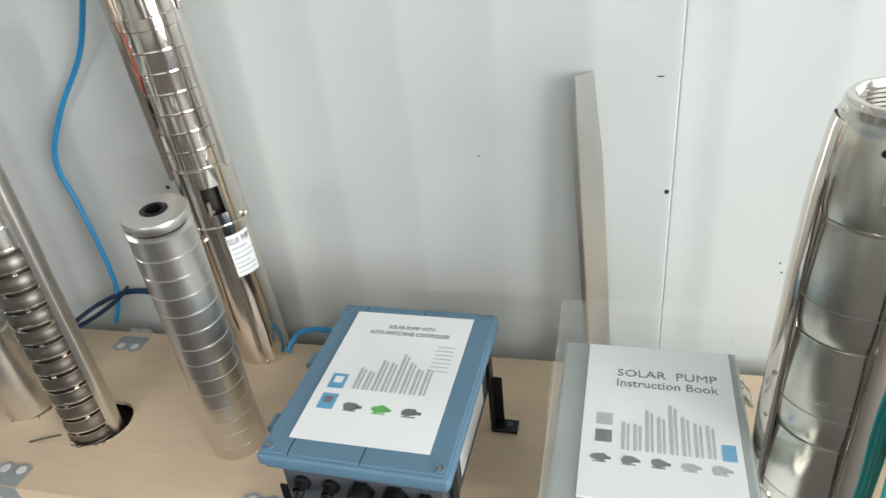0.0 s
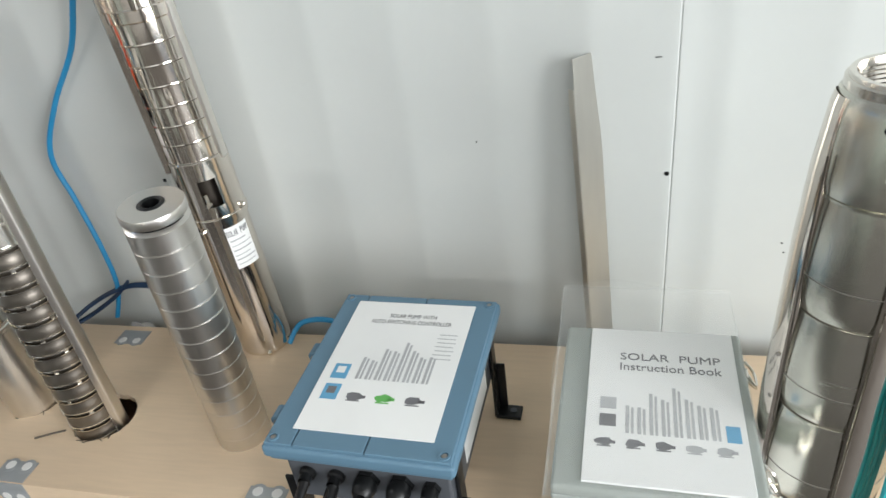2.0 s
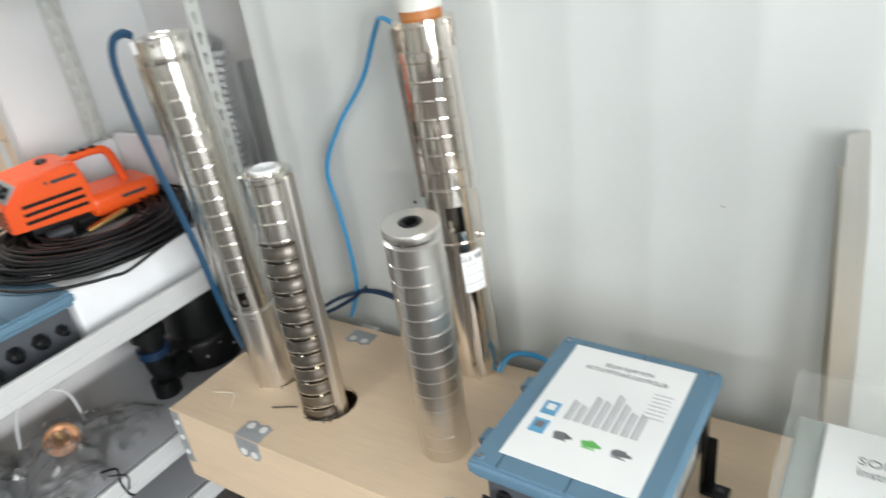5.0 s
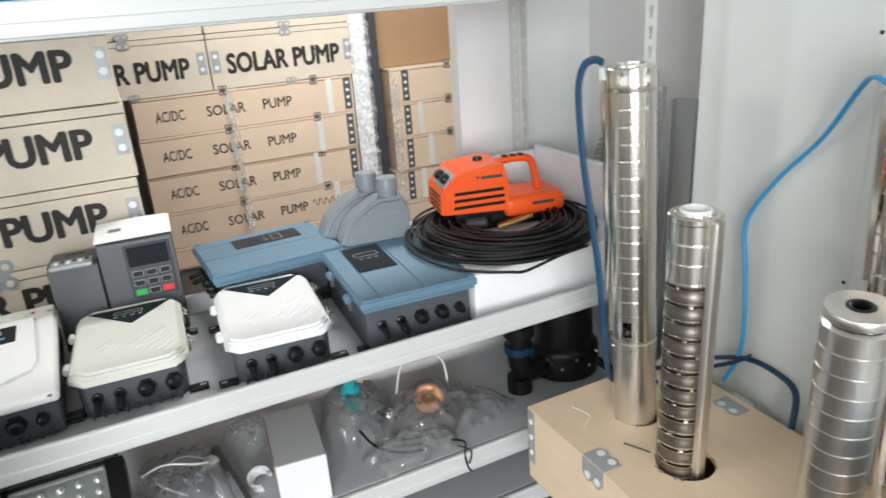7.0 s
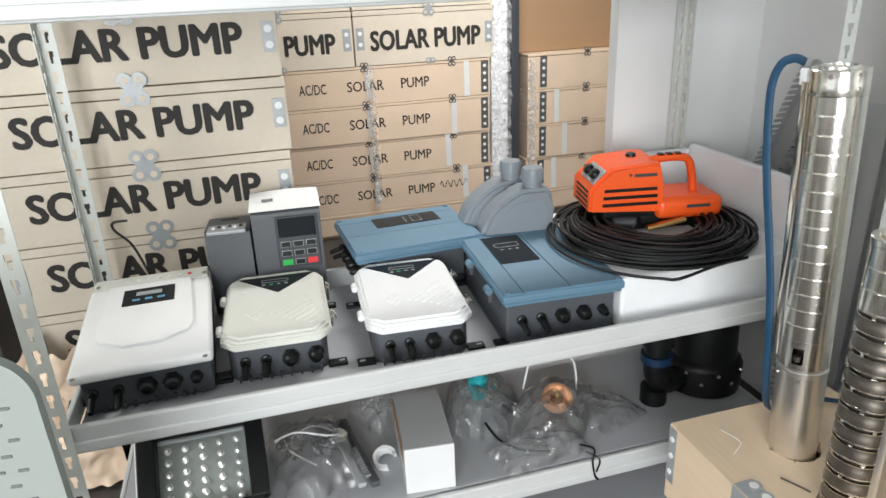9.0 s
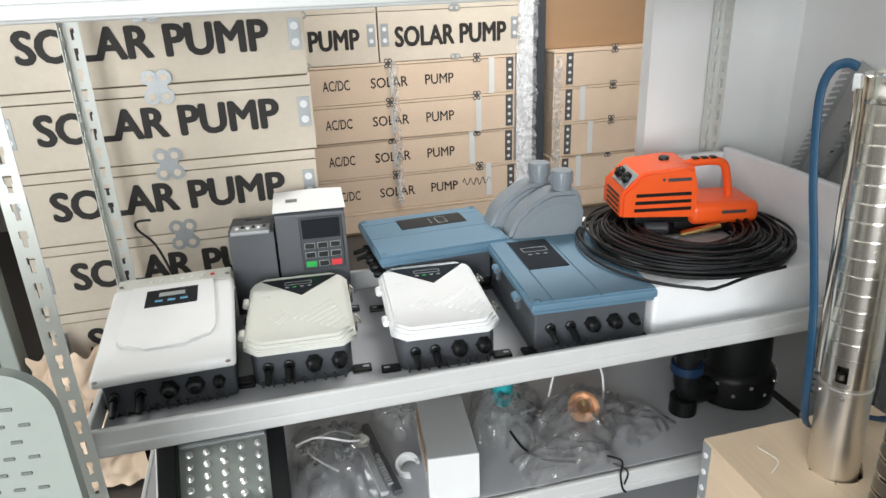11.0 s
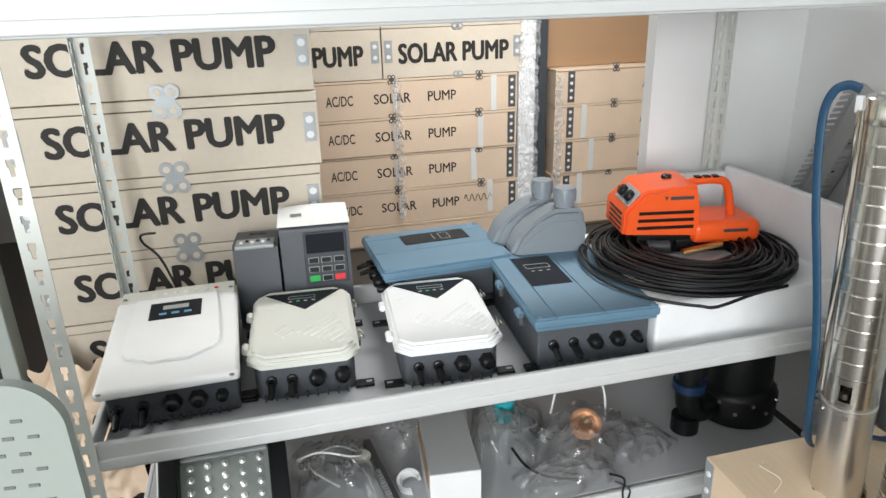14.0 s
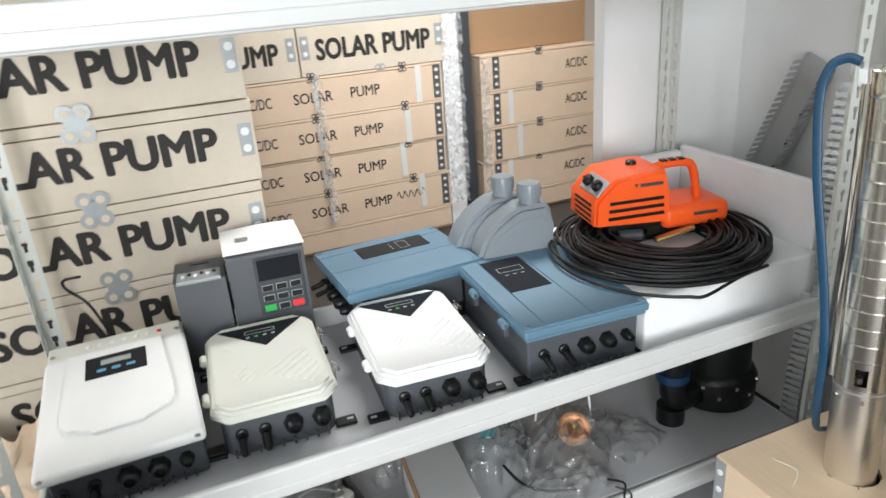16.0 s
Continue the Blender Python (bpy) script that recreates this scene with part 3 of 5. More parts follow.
# pump with open slotted stages
strainer = thing("submersible_pump", "stainless pump with open slotted stages in a crate hole", "pump", pose(-1.050, 1.657, 0.302), "pumps")
R = 0.0475
part("core", Build().lathe([(0.0001, 0.0), (0.040, 0.0), (0.040, 0.64), (0.0001, 0.64)], 40), DARKBROWN, strainer)
z = 0.012
for i in range(17):
    st = part("stage", Build().lathe([(0.038, z), (R - 0.0012, z + 0.0005), (R - 0.0008, z + 0.004), (R - 0.0018, z + 0.014), (R - 0.0036, z + 0.022), (R - 0.0030, z + 0.0255), (0.038, z + 0.026)], 40), BROWNST, strainer)
    b = Build().lathe([(R - 0.004, z + 0.0255), (R + 0.0008, z + 0.026), (R + 0.0010, z + 0.0275), (R - 0.004, z + 0.028)], 40)
    b.lathe([(R - 0.004, z + 0.0335), (R + 0.0006, z + 0.034), (R + 0.0006, z + 0.0362), (R - 0.004, z + 0.0366)], 40)
    for k in range(5):
        a = 72 * k + 40 * i
        b.lathe([(R - 0.001, z + 0.027), (R - 0.001, z + 0.034)], 3, a0=a, a1=a + 9)
    part("lip", b, STEEL, st)
    z += 0.0362
part("casing", Build().lathe([(0.040, z)] + ringed(0.0485, z, 0.745, 3), 44), STEEL, strainer)
part("outlet", outlet(0.0495, 0.758, 0.029), STEEL, strainer)
part("insert", Build().lathe([(0.030, 0.742), (0.030, 0.764), (0.026, 0.766), (0.0245, 0.75), (0.0245, 0.72), (0.0001, 0.72)], 32), WHITEP, strainer)
part("cover_strip", guard(0.0485, 0.03, 0.75, 8, 20, 0.008), SATIN, strainer)

# short ringed pump on the crate
m = Matrix.Translation((-0.728, 1.660, 0.5)) @ Vector((0.027, -0.040, 0.525)).to_track_quat("Z", "Y").to_matrix().to_4x4()
short = thing("pump_casing", "short satin stainless pump body with many rings", "pump", m, "pumps")
part("casing", Build().lathe([(0.0001, 0), (0.046, 0)] + ringed(0.0485, 0.001, 0.494, 14, 0.0016, 0.0020, 0.0003) + [(0.044, 0.496), (0.042, 0.498)], 56), SATIN, short)
part("gap_ring", Build().lathe([(0.042, 0.496), (0.042, 0.506)], 40), BLACK, short)
part("cap", Build().lathe([(0.0475, 0.504), (0.0485, 0.506), (0.0485, 0.517), (0.0472, 0.5195), (0.0205, 0.5205), (0.0195, 0.519)], 56), SATIN, short)
part("bore", Build().lathe([(0.0200, 0.5208), (0.0155, 0.5225), (0.0125, 0.521), (0.0118, 0.47), (0.0001, 0.47)], 32), BLACK, short)

# polished pump at the back
back = thing("submersible_pump", "polished stainless pump with a paper label on the motor", "pump", Matrix.Translation((-0.799, 1.922, 0.5)) @ Vector((0, 0, 1)).rotation_difference(Vector((-0.020, -0.024, 0.82))).to_matrix().to_4x4() @ Matrix.Diagonal((1.09, 1.09, 1, 1)), "pumps")
part("motor", Build().lathe([(0.0001, 0), (0.048, 0), (0.0505, 0.003), (0.0505, 0.012), (0.0495, 0.014), (0.0495, 0.33), (0.053, 0.332), (0.053, 0.345), (0.050, 0.347)], 56), MIRROR, back)
part("intake", Build().lathe([(0.050, 0.347), (0.0515, 0.349), (0.0515, 0.372)], 56).lathe([(0.0515, 0.372), (0.0515, 0.428)], 44, a0=-38, a1=288).lathe([(0.0515, 0.428), (0.0515, 0.463), (0.050, 0.465)], 56), MIRROR, back)
part("shaft", Build().cyl((0, 0, 0.35), (0, 0, 0.45), 0.020, 16).cyl((0.012, -0.040, 0.366), (0.012, -0.040, 0.380), 0.010, 6), DARKBROWN, back)
part("coupling_bolt", Build().cyl((0.014, -0.040, 0.380), (0.014, -0.040, 0.398), 0.006, 6).cyl((0.014, -0.040, 0.372), (0.014, -0.040, 0.381), 0.010, 6), STEEL, back)
part("casing", Build().lathe(ringed(0.0505, 0.465, 0.715, 7, 0.0016, 0.0020, 0.0003), 56), MIRROR, back)
# dark rings stand in for shade inside the stage grooves
for k in range(7):
    z = 0.465 + 0.25 * k / 7
    part("seam", Build().lathe([(0.0496, z - 0.0010), (0.0496, z + 0.0003)], 40), DARKBROWN, back)
part("head", Build().lathe([(0.049, 0.715), (0.052, 0.717), (0.052, 0.735), (0.050, 0.737), (0.050, 0.775), (0.052, 0.777), (0.052, 0.787), (0.036, 0.789)], 56), MIRROR, back)
part("outlet_band", Build().lathe([(0.036, 0.787), (0.0365, 0.803), (0.035, 0.804)], 40), NOZZLE, back)
part("outlet", Build().lathe([(0.038, 0.803), (0.038, 0.824), (0.036, 0.826), (0.029, 0.826), (0.029, 0.79), (0.0001, 0.79)], 40), IVORY, back)
part("cable_guard", guard(0.0505, 0.445, 0.775, 212, 22, 0.007), MIRROR, back)
part("cable_guard", guard(0.0505, 0.455, 0.775, 2, 13, 0.004), SATIN, back)
for a in range(0, 360, 60):
    c, s = math.cos(radians(a)), math.sin(radians(a))
    part("lug", Build().cyl((0.054 * c, 0.054 * s, 0.735), (0.054 * c, 0.054 * s, 0.782), 0.0055, 10, bev=0.0015), MIRROR, back)
for a, z in ((0, 0.352), (262, 0.322), (5, 0.01), (300, 0.008), (205, 0.35)):
    c, s = math.cos(radians(a)), math.sin(radians(a))
    part("bolt", Build().cyl((0.047 * c, 0.047 * s, z), (0.0585 * c, 0.0585 * s, z), 0.0045, 8, bev=0.001), STEEL, back)
lab = part("label", Build().lathe([(0.0500, 0.228), (0.0500, 0.322)], 16, a0=303, a1=355), PAPER, back, "white and blue printed motor label")
for i, zz in enumerate((0.313, 0.290, 0.279, 0.268, 0.257, 0.247, 0.237)):
    if i:
        part("print_bar", Build().lathe([(0.0502, zz), (0.0502, zz + (0.002, 0.003)[i % 2])], 10, a0=307, a1=(349, 341, 352)[i % 3]), LIGHTINK, lab)
for k, ch in enumerate("SOLAR PUMP"):
    if ch != " ":
        a = 306 + 5.0 * k
        lettering(ch, 0.0036, 0.013, PAPERINK, lab, pose(0.0503 * math.cos(radians(a)), 0.0503 * math.sin(radians(a)), 0.308, 90, 0, a + 90), 0.02)

# large pump with bowl stages
BOWL = pbr("brushed_bowl_steel", (0.66, 0.65, 0.58), 0.26, 1, 0.04, 120, 0.004, (0.05, 0.05, 1), coarse=0.05, rvar=0.06)
big = thing("submersible_pump", "large brushed stainless pump with bulging bowl stages", "pump", pose(0.221, 1.597, 0.5), "pumps")
part("foot", Build().lathe([(0.0001, 0), (0.072, 0), (0.076, 0.003), (0.077, 0.05), (0.0765, 0.104)], 64), BOWL, big)
for i in range(3):
    a, q = 0.105 + 0.15 * i, 0.0785 - 0.0012 * i
    part("bowl", Build().lathe([(q - 0.0045, a - 0.001), (q - 0.0030, a + 0.003), (q - 0.0008, a + 0.018), (q, a + 0.045), (q, a + 0.055), (q - 0.0008, a + 0.085), (q - 0.0030, a + 0.125), (q - 0.0050, a + 0.146), (q - 0.0034, a + 0.1475), (q - 0.0034, a + 0.1500), (q - 0.0060, a + 0.1505)], 72), BOWL, big)
    # dark ring put beneath each bowl lip in place of its shade
    part("seam", Build().lathe([(q - 0.0070, a - 0.0030), (q - 0.0030, a - 0.0022), (q - 0.0030, a + 0.0004), (q - 0.0070, a + 0.0012)], 72), DARKBROWN, big)
    part("weld", Build().lathe([(q - 0.001, a + 0.0485), (q + 0.0005, a + 0.0492), (q + 0.0005, a + 0.0502), (q - 0.001, a + 0.051)], 72), DULL, big)
part("head", Build().lathe([(0.0690, 0.554), (0.0725, 0.557), (0.0735, 0.572), (0.0715, 0.610), (0.0672, 0.648), (0.0640, 0.657), (0.0600, 0.662)], 72), BOWL, big)
part("outlet", outlet(0.061, 0.672, 0.050), STEEL, big)


def stave(a0, a1):
    """Folded cover plate that follows the bowls, drawn in towards the outlet."""
    line = [(0.0, 0.0850), (0.03, 0.0860), (0.25, 0.0855), (0.483, 0.0810), (0.575, 0.0765), (0.645, 0.0695), (0.657, 0.0665)]
    b = Build()
    rows = []
    for z, q in line:
        ring = [(q - 0.009, a0 - 1.5), (q - 0.001, a0)] + [(q, a0 + (a1 - a0) * k / 12) for k in range(1, 12)] + [(q - 0.001, a1), (q - 0.009, a1 + 1.5)]
        rows.append([b.bm.verts.new((d * math.cos(radians(g)), d * math.sin(radians(g)), z)) for d, g in ring])
    for u, v in zip(rows, rows[1:]):
        for k in range(len(u) - 1):
            b.bm.faces.new((u[k], u[k + 1], v[k + 1], v[k]))
    return b


for a0, a1 in ((166, 199), (268, 300), (28, 60)):
    # thin dark strips beside each stave stand in for shade in the gap
    for e in (a0 - 3.6, a1 + 1.2):
        part("gap", Build().lathe([(0.0800, 0.004), (0.0800, 0.50), (0.0775, 0.60)], 3, a0=e, a1=e + 2.4), DARKBROWN, big)
    stay = part("stay_strip", stave(a0, a1), MIRROR, big)
    for z in (0.26, 0.33):
        c, q = radians(a1 - 4), 0.083
        part("rivet", Build().cyl((q * math.cos(c), q * math.sin(c), z), ((q + 0.003) * math.cos(c), (q + 0.003) * math.sin(c), z), 0.003, 8), DULL, stay)
part("strap_end", Build().lathe([(0.0742, 0.590), (0.0732, 0.610), (0.0695, 0.640)], 20, a0=246, a1=266), SATIN, big)
part("screw", Build().cyl((0.066 * math.cos(radians(240)), 0.066 * math.sin(radians(240)), 0.640), (0.0705 * math.cos(radians(240)), 0.0705 * math.sin(radians(240)), 0.640), 0.004, 10), BLACK, big)

# cables at the back of the crate
solo("blue_cable", Build().tube([(-0.868, 1.880, 1.278), (-0.908, 1.895, 1.288), (-0.955, 1.93, 1.255), (-1.04, 1.97, 1.15), (-1.14, 1.98, 1.04), (-1.205, 1.98, 0.93), (-1.195, 1.98, 0.82), (-1.18, 1.975, 0.70), (-1.18, 1.97, 0.60), (-1.215, 1.965, 0.51)], 0.0058, 10, 0.7), BLUEC, "bright blue cable hanging against the panel wall", "cable")
solo("blue_cable", Build().tube([(-0.62, 1.93, 0.515), (-0.56, 1.925, 0.545), (-0.50, 1.90, 0.545), (-0.47, 1.86, 0.51)], 0.0058, 8), BLUEC, "bright blue cable beside the crate controller", "cable")
solo("cable_loop", Build().tube([(-1.32, 1.90, 0.515), (-1.25, 1.955, 0.56), (-1.15, 1.97, 0.60), (-1.06, 1.975, 0.595), (-1.02, 1.97, 0.57), (-1.0, 1.94, 0.505)], 0.0085, 8, 0.5).tube([(-1.36, 1.86, 0.508), (-1.27, 1.93, 0.53), (-1.19, 1.96, 0.575), (-1.15, 1.972, 0.61)], 0.0085, 8, 0.5), INDIGO, "dark blue cable loop behind the pumps", "cable")
bar = Vector((-0.108, WY - 0.012, 1.082)), Vector((-0.075, 1.958, 0.512))
mm = Matrix.Translation(bar[1]) @ (bar[0] - bar[1]).to_track_quat("Z", "Y").to_matrix().to_4x4()
L = (bar[0] - bar[1]).length
strip = thing("steel_strip", "loose folded stainless cover strip leaning on the wall", "strip", mm @ pose(0, 0, 0, 0, 0, 180))
part("web", slab((0, 0, L / 2), (0.054, 0.002, L), 0.0006), SHEET, strip)
for x in (-0.0282, 0.0282):
    part("flange", slab((x, 0.006, L / 2 - 0.025), (0.002, 0.013, L - 0.05), 0.0006), SHEET, strip)

# ---- controllers ----


def gland(parent, x, y, z, r, long):
    """Cable gland on a face that looks to -y: hexagon, dome nut and bore."""
    q = pose(x, y, z, 90)
    g = part("cable_gland", Build().lathe([(0.0001, 0), (r * 1.05, 0), (r * 1.05, 0.006), (r * 0.9, 0.0065), (r * 0.9, 0.010)], 6), BLACK, parent, m=q)
    part("dome_nut", Build().lathe([(r * 0.95, 0.009), (r * 0.98, long * 0.45), (r * 0.8, long * 0.85), (r * 0.55, long), (r * 0.5, long), (r * 0.45, long * 0.7), (0.0001, long * 0.7)], 20), BLACK, g)
    return g


def connector(parent, x, y, z, kind=0):
    q = pose(x, y, z, 90)
    c = part("solar_connector", Build().lathe([(0.0001, 0), (0.013, 0), (0.013, 0.006), (0.009, 0.008), (0.009, 0.020)], 14), BLACK, parent, m=q)
    b = Build().lathe([(0.009, 0.018), (0.0075, 0.024), (0.0075, 0.052), (0.006, 0.056), (0.0001, 0.056)], 14)
    if kind:
        b.box((0.008, 0, 0.036), (0.003, 0.006, 0.03), 0.001).box((-0.008, 0, 0.036), (0.003, 0.006, 0.03), 0.001)
    part("plug", b, BLACK, c, m=pose(0, 0, 0, 14))
    return c


def blue_controller(w, d, h, m, label, screen, glands, legs=0.0, fins=True):
    """Cast blue lid on a dark finned body. Front looks to -y, feet on z = 0."""
    c = thing("pump_controller", label, "controller", m, "pump controllers")
    part("body", slab((0, 0.004, (h - 0.024 + legs) / 2), (w - 0.032, d - 0.04, h - 0.024 - legs), 0.006), DGREY, c)
    # the lid is three strips parted by fine grooves
    x0, g1, g2, x1 = -w / 2, -w / 2 + 0.17 * w, -w / 2 + 0.55 * w, w / 2
    part("lid", Build().box((0, 0, h - 0.016), (w, d, 0.022), 0.006, seg=3), BLUEP, c)
    for a, b in ((x0 + 0.004, g1), (g1, g2), (g2, x1 - 0.004)):
        part("lid_strip", slab(((a + b) / 2, 0, h - 0.003), (b - a - 0.0016, d - 0.010, 0.006), 0.0016), BLUEP, c)
    part("rim", slab((0, 0, h - 0.031), (w - 0.012, d - 0.012, 0.010), 0.003), BLUEP, c)
    for sx in (-1, 1):
        for sy in (-1, 1):
            s = part("screw_boss", Build().lathe([(0.0085, 0.0), (0.008, 0.0028), (0.0052, 0.0028), (0.0050, 0.0006), (0.0001, 0.0006)], 18), BLUEP, c, m=pose(sx * (w / 2 - 0.016), sy * (d / 2 - 0.016), h - 0.0006))
            part("screw", Build().lathe([(0.0001, 0.0018), (0.0036, 0.0018), (0.0042, 0.0008)], 12), DULL, s)
    if screen:
        cx, cy, sw, sd, rot = screen
        s = part("display", slab((0, 0, 0), (sw, sd, 0.0016), 0.0006), SCREEN, c, "black glossy display", pose(cx, cy, h + 0.0008, 0, 0, rot))
        part("icon", Build().box((0, sd * 0.22, 0.001), (sw * 0.62, 0.0016, 0.0006)).box((0, sd * 0.08, 0.001), (sw * 0.62, 0.0016, 0.0006)).box((-sw * 0.31, sd * 0.15, 0.001), (0.0016, sd * 0.14, 0.0006)).box((sw * 0.31, sd * 0.15, 0.001), (0.0016, sd * 0.14, 0.0006)), GLYPH, s)
        for k in range(3):
            part("icon", slab((sw * (-0.2 + 0.2 * k), -sd * 0.02, 0.001), (sw * 0.09, 0.004, 0.0006)), GLYPH, s)
    for sy in (-0.28, 0.12):
        hinge = part("hinge_lug", Build().cyl((0, sy * d - 0.014, h - 0.020), (0, sy * d + 0.014, h - 0.020), 0.0105, 16, bev=0.002), BLUEP, c, m=pose(-w / 2 - 0.009, 0, -0.006))
        part("hinge_pin", Build().cyl((0, sy * d - 0.0165, h - 0.020), (0, sy * d + 0.0165, h - 0.020), 0.005, 12), DULL, hinge)
        part("hinge_arm", slab((0.004, sy * d, h - 0.038), (0.012, 0.020, 0.028), 0.003), DGREY, hinge)
    for x, r, kind in glands:
        z = legs + (h - 0.024 - legs) * 0.52
        if kind == "g":
            gland(c, x * w, -d / 2 + 0.0236, z, r, 0.034)
        else:
            connector(c, x * w, -d / 2 + 0.0236, z, kind == "f")
    if fins:
        for k in range(12):
            part("fin", Build().prism([(-0.005, 0), (0.005, 0), (0.001, 0.016), (-0.001, 0.016)], 0.012, pose(-w / 2 + 0.055 + k * (w - 0.11) / 11, -d / 2 + 0.020, 0.0, 0)), DGREY, c, m=pose(0, -0.012, 0.002))
        part("base_plate", slab((0, 0, 0.004), (w - 0.02, d - 0.036, 0.008), 0.002), DGREY, c)
    for sx in (-1, 1):
        for sy in (-1, 1):
            if legs:
                b = Build().box((sx * (w / 2 - 0.012), sy * (d / 2 - 0.05), (h - 0.03) / 2), (0.006, 0.026, h - 0.03), 0.002)
                b.box((sx * (w / 2 - 0.004), sy * (d / 2 - 0.038), 0.055), (0.020, 0.005, 0.11), 0.002)
                b.box((sx * (w / 2 + 0.010), sy * (d / 2 - 0.05), 0.004), (0.045, 0.030, 0.008), 0.002)
            else:
                b = Build().box((sx * (w / 2 - 0.004), sy * (d / 2 - 0.03), 0.005), (0.036, 0.030, 0.010), 0.002)
            f = part("foot", b, BLACK, c)
            part("slot", Build().cyl((sx * (w / 2 + (0.018 if legs else 0.004)), sy * (d / 2 - (0.05 if legs else 0.03)), 0.0085), (sx * (w / 2 + (0.018 if legs else 0.004)), sy * (d / 2 - (0.05 if legs else 0.03)), 0.0105), 0.006, 12), CHAR, f)
    return c


FIVE = [(-0.33, 0, "m"), (-0.17, 0, "f"), (0.0, 0.0185, "g"), (0.18, 0.0185, "g"), (0.34, 0.013, "g")]
crate_ctl = blue_controller(0.284, 0.358, 0.222, pose(-0.393, 1.630, CZ, 0, 0, -1.8), "blue pump controller with a printed leaflet on its lid", None, FIVE, legs=0.085, fins=False)
part("side_label", slab((0.1275, 0.0, 0.135), (0.001, 0.16, 0.05)), PAPER, crate_ctl)
blue_controller(0.325, 0.45, 0.150, pose(-1.88, 1.362, DZ, 0, 0, 87), "blue pump controller with cable glands on the shelf", (-0.050, 0.065, 0.112, 0.20, 0), FIVE)
bb = blue_controller(0.32, 0.395, 0.158, pose(-2.218, 1.078, DZ, 0, 0, 3), "blue pump controller standing on legs on the shelf", (-0.07, 0.02, 0.085, 0.21, 0), FIVE, legs=0.035, fins=False)
part("side_label", slab((0.1405, 0.04, 0.095), (0.001, 0.20, 0.045)), PAPER, bb)


def outline8(w, d, c):
    return [(-w / 2 + c, -d / 2), (w / 2 - c, -d / 2), (w / 2, -d / 2 + c), (w / 2, d / 2 - c), (w / 2 - c, d / 2), (-w / 2 + c, d / 2), (-w / 2, d / 2 - c), (-w / 2, -d / 2 + c)]


def pale_controller(m, label, mat, w=0.265, d=0.385, h=0.115):
    """Eight-sided pale lid with ribs and a dark V-shaped panel on a dark body."""
    c = thing("pump_controller", label, "controller", m, "pump controllers")
    part("body", Build().prism(outline8(w - 0.03, d - 0.03, 0.02), h - 0.022, pose(0, 0, 0), 0.002), DGREY, c)
    part("rim", Build().prism(outline8(w, d, 0.034), 0.014, pose(0, 0, h - 0.027), 0.003), mat, c)
    part("lid", Build().prism(outline8(w - 0.014, d - 0.014, 0.034), 0.016, pose(0, 0, h - 0.014), 0.007), mat, c)
    z = h + 0.002
    v = part("panel", Build().prism([(-w * 0.37, d / 2 - 0.034), (w * 0.03, d / 2 - 0.142), (w * 0.40, d / 2 - 0.034)][::-1], 0.0022, pose(0, 0, z)), SCREEN, c, "dark glossy V-shaped panel")
    part("icon", Build().box((0, d / 2 - 0.058, z + 0.0024), (0.07, 0.0018, 0.0006)).box((0, d / 2 - 0.074, z + 0.0024), (0.07, 0.0018, 0.0006)).box((-0.035, d / 2 - 0.066, z + 0.0024), (0.0018, 0.016, 0.0006)).box((0.035, d / 2 - 0.066, z + 0.0024), (0.0018, 0.016, 0.0006)), GLYPH, v)
    for k in range(4):
        part("icon", slab((-0.030 + 0.02 * k, d / 2 - 0.090, z + 0.0024), (0.009, 0.006, 0.0006)), GREEN if k == 1 else GLYPH, v)
    for k in range(7):
        part("rib", Build().box((0, 0, 0), (0.128 - 0.014 * k, 0.0075, 0.0042), 0.0018), mat, c, m=pose(w * 0.13 + 0.0105 * k, -d * 0.09 - 0.0165 * k, z + 0.0006, 0, 0, 44))
    for k in range(4):
        part("rib", Build().box((0, 0, 0), (0.045, 0.005, 0.0030), 0.0012), mat, c, m=pose(-w * 0.22 + 0.008 * k, -d * 0.12 - 0.012 * k, z + 0.0003, 0, 0, 50))
    part("emblem", Build().lathe([(0.013, 0), (0.0135, 0.0008), (0.0115, 0.0008), (0.011, 0)], 24), mat, c, m=pose(-w * 0.32, d * 0.18, z))
    for sy in (-0.25, 0.20):
        lug = part("hinge_lug", Build().cyl((-w / 2 - 0.006, sy * d - 0.016, h - 0.018), (-w / 2 - 0.006, sy * d + 0.016, h - 0.018), 0.009, 14, bev=0.002), mat, c)
        la = part("latch", Build().box((w / 2 + 0.004, sy * d, h - 0.024), (0.005, 0.026, 0.030), 0.002).tube([(w / 2 + 0.004, sy * d - 0.015, h - 0.004), (w / 2 + 0.014, sy * d - 0.012, h - 0.016), (w / 2 + 0.014, sy * d + 0.012, h - 0.016), (w / 2 + 0.004, sy * d + 0.015, h - 0.004)], 0.0022, 6), STEEL, c, "bright wire latch")
    for x, r, kind in ((-0.30, 0, "m"), (-0.12, 0, "f"), (0.10, 0.0195, "g"), (0.33, 0.0195, "g")):
        z = 0.050
        gland(c, x * w, -d / 2 + 0.014, z, r, 0.032) if kind == "g" else connector(c, x * w, -d / 2 + 0.014, z, kind == "f")
    for k in range(9):
        part("fin", slab((-w / 2 + 0.035 + k * (w - 0.07) / 8, -d / 2 + 0.010, 0.007), (0.004, 0.012, 0.014), 0.001), DGREY, c)
    for sx in (-1, 1):
        for sy in (-1, 1):
            f = part("foot", Build().box((sx * (w / 2 + 0.006), sy * (d / 2 - 0.03), 0.004), (0.046, 0.030, 0.008), 0.0025), BLACK, c)
            part("slot", Build().box((sx * (w / 2 + 0.016), sy * (d / 2 - 0.03), 0.0085), (0.014, 0.007, 0.002), 0.0008), DECK, f)
    return c


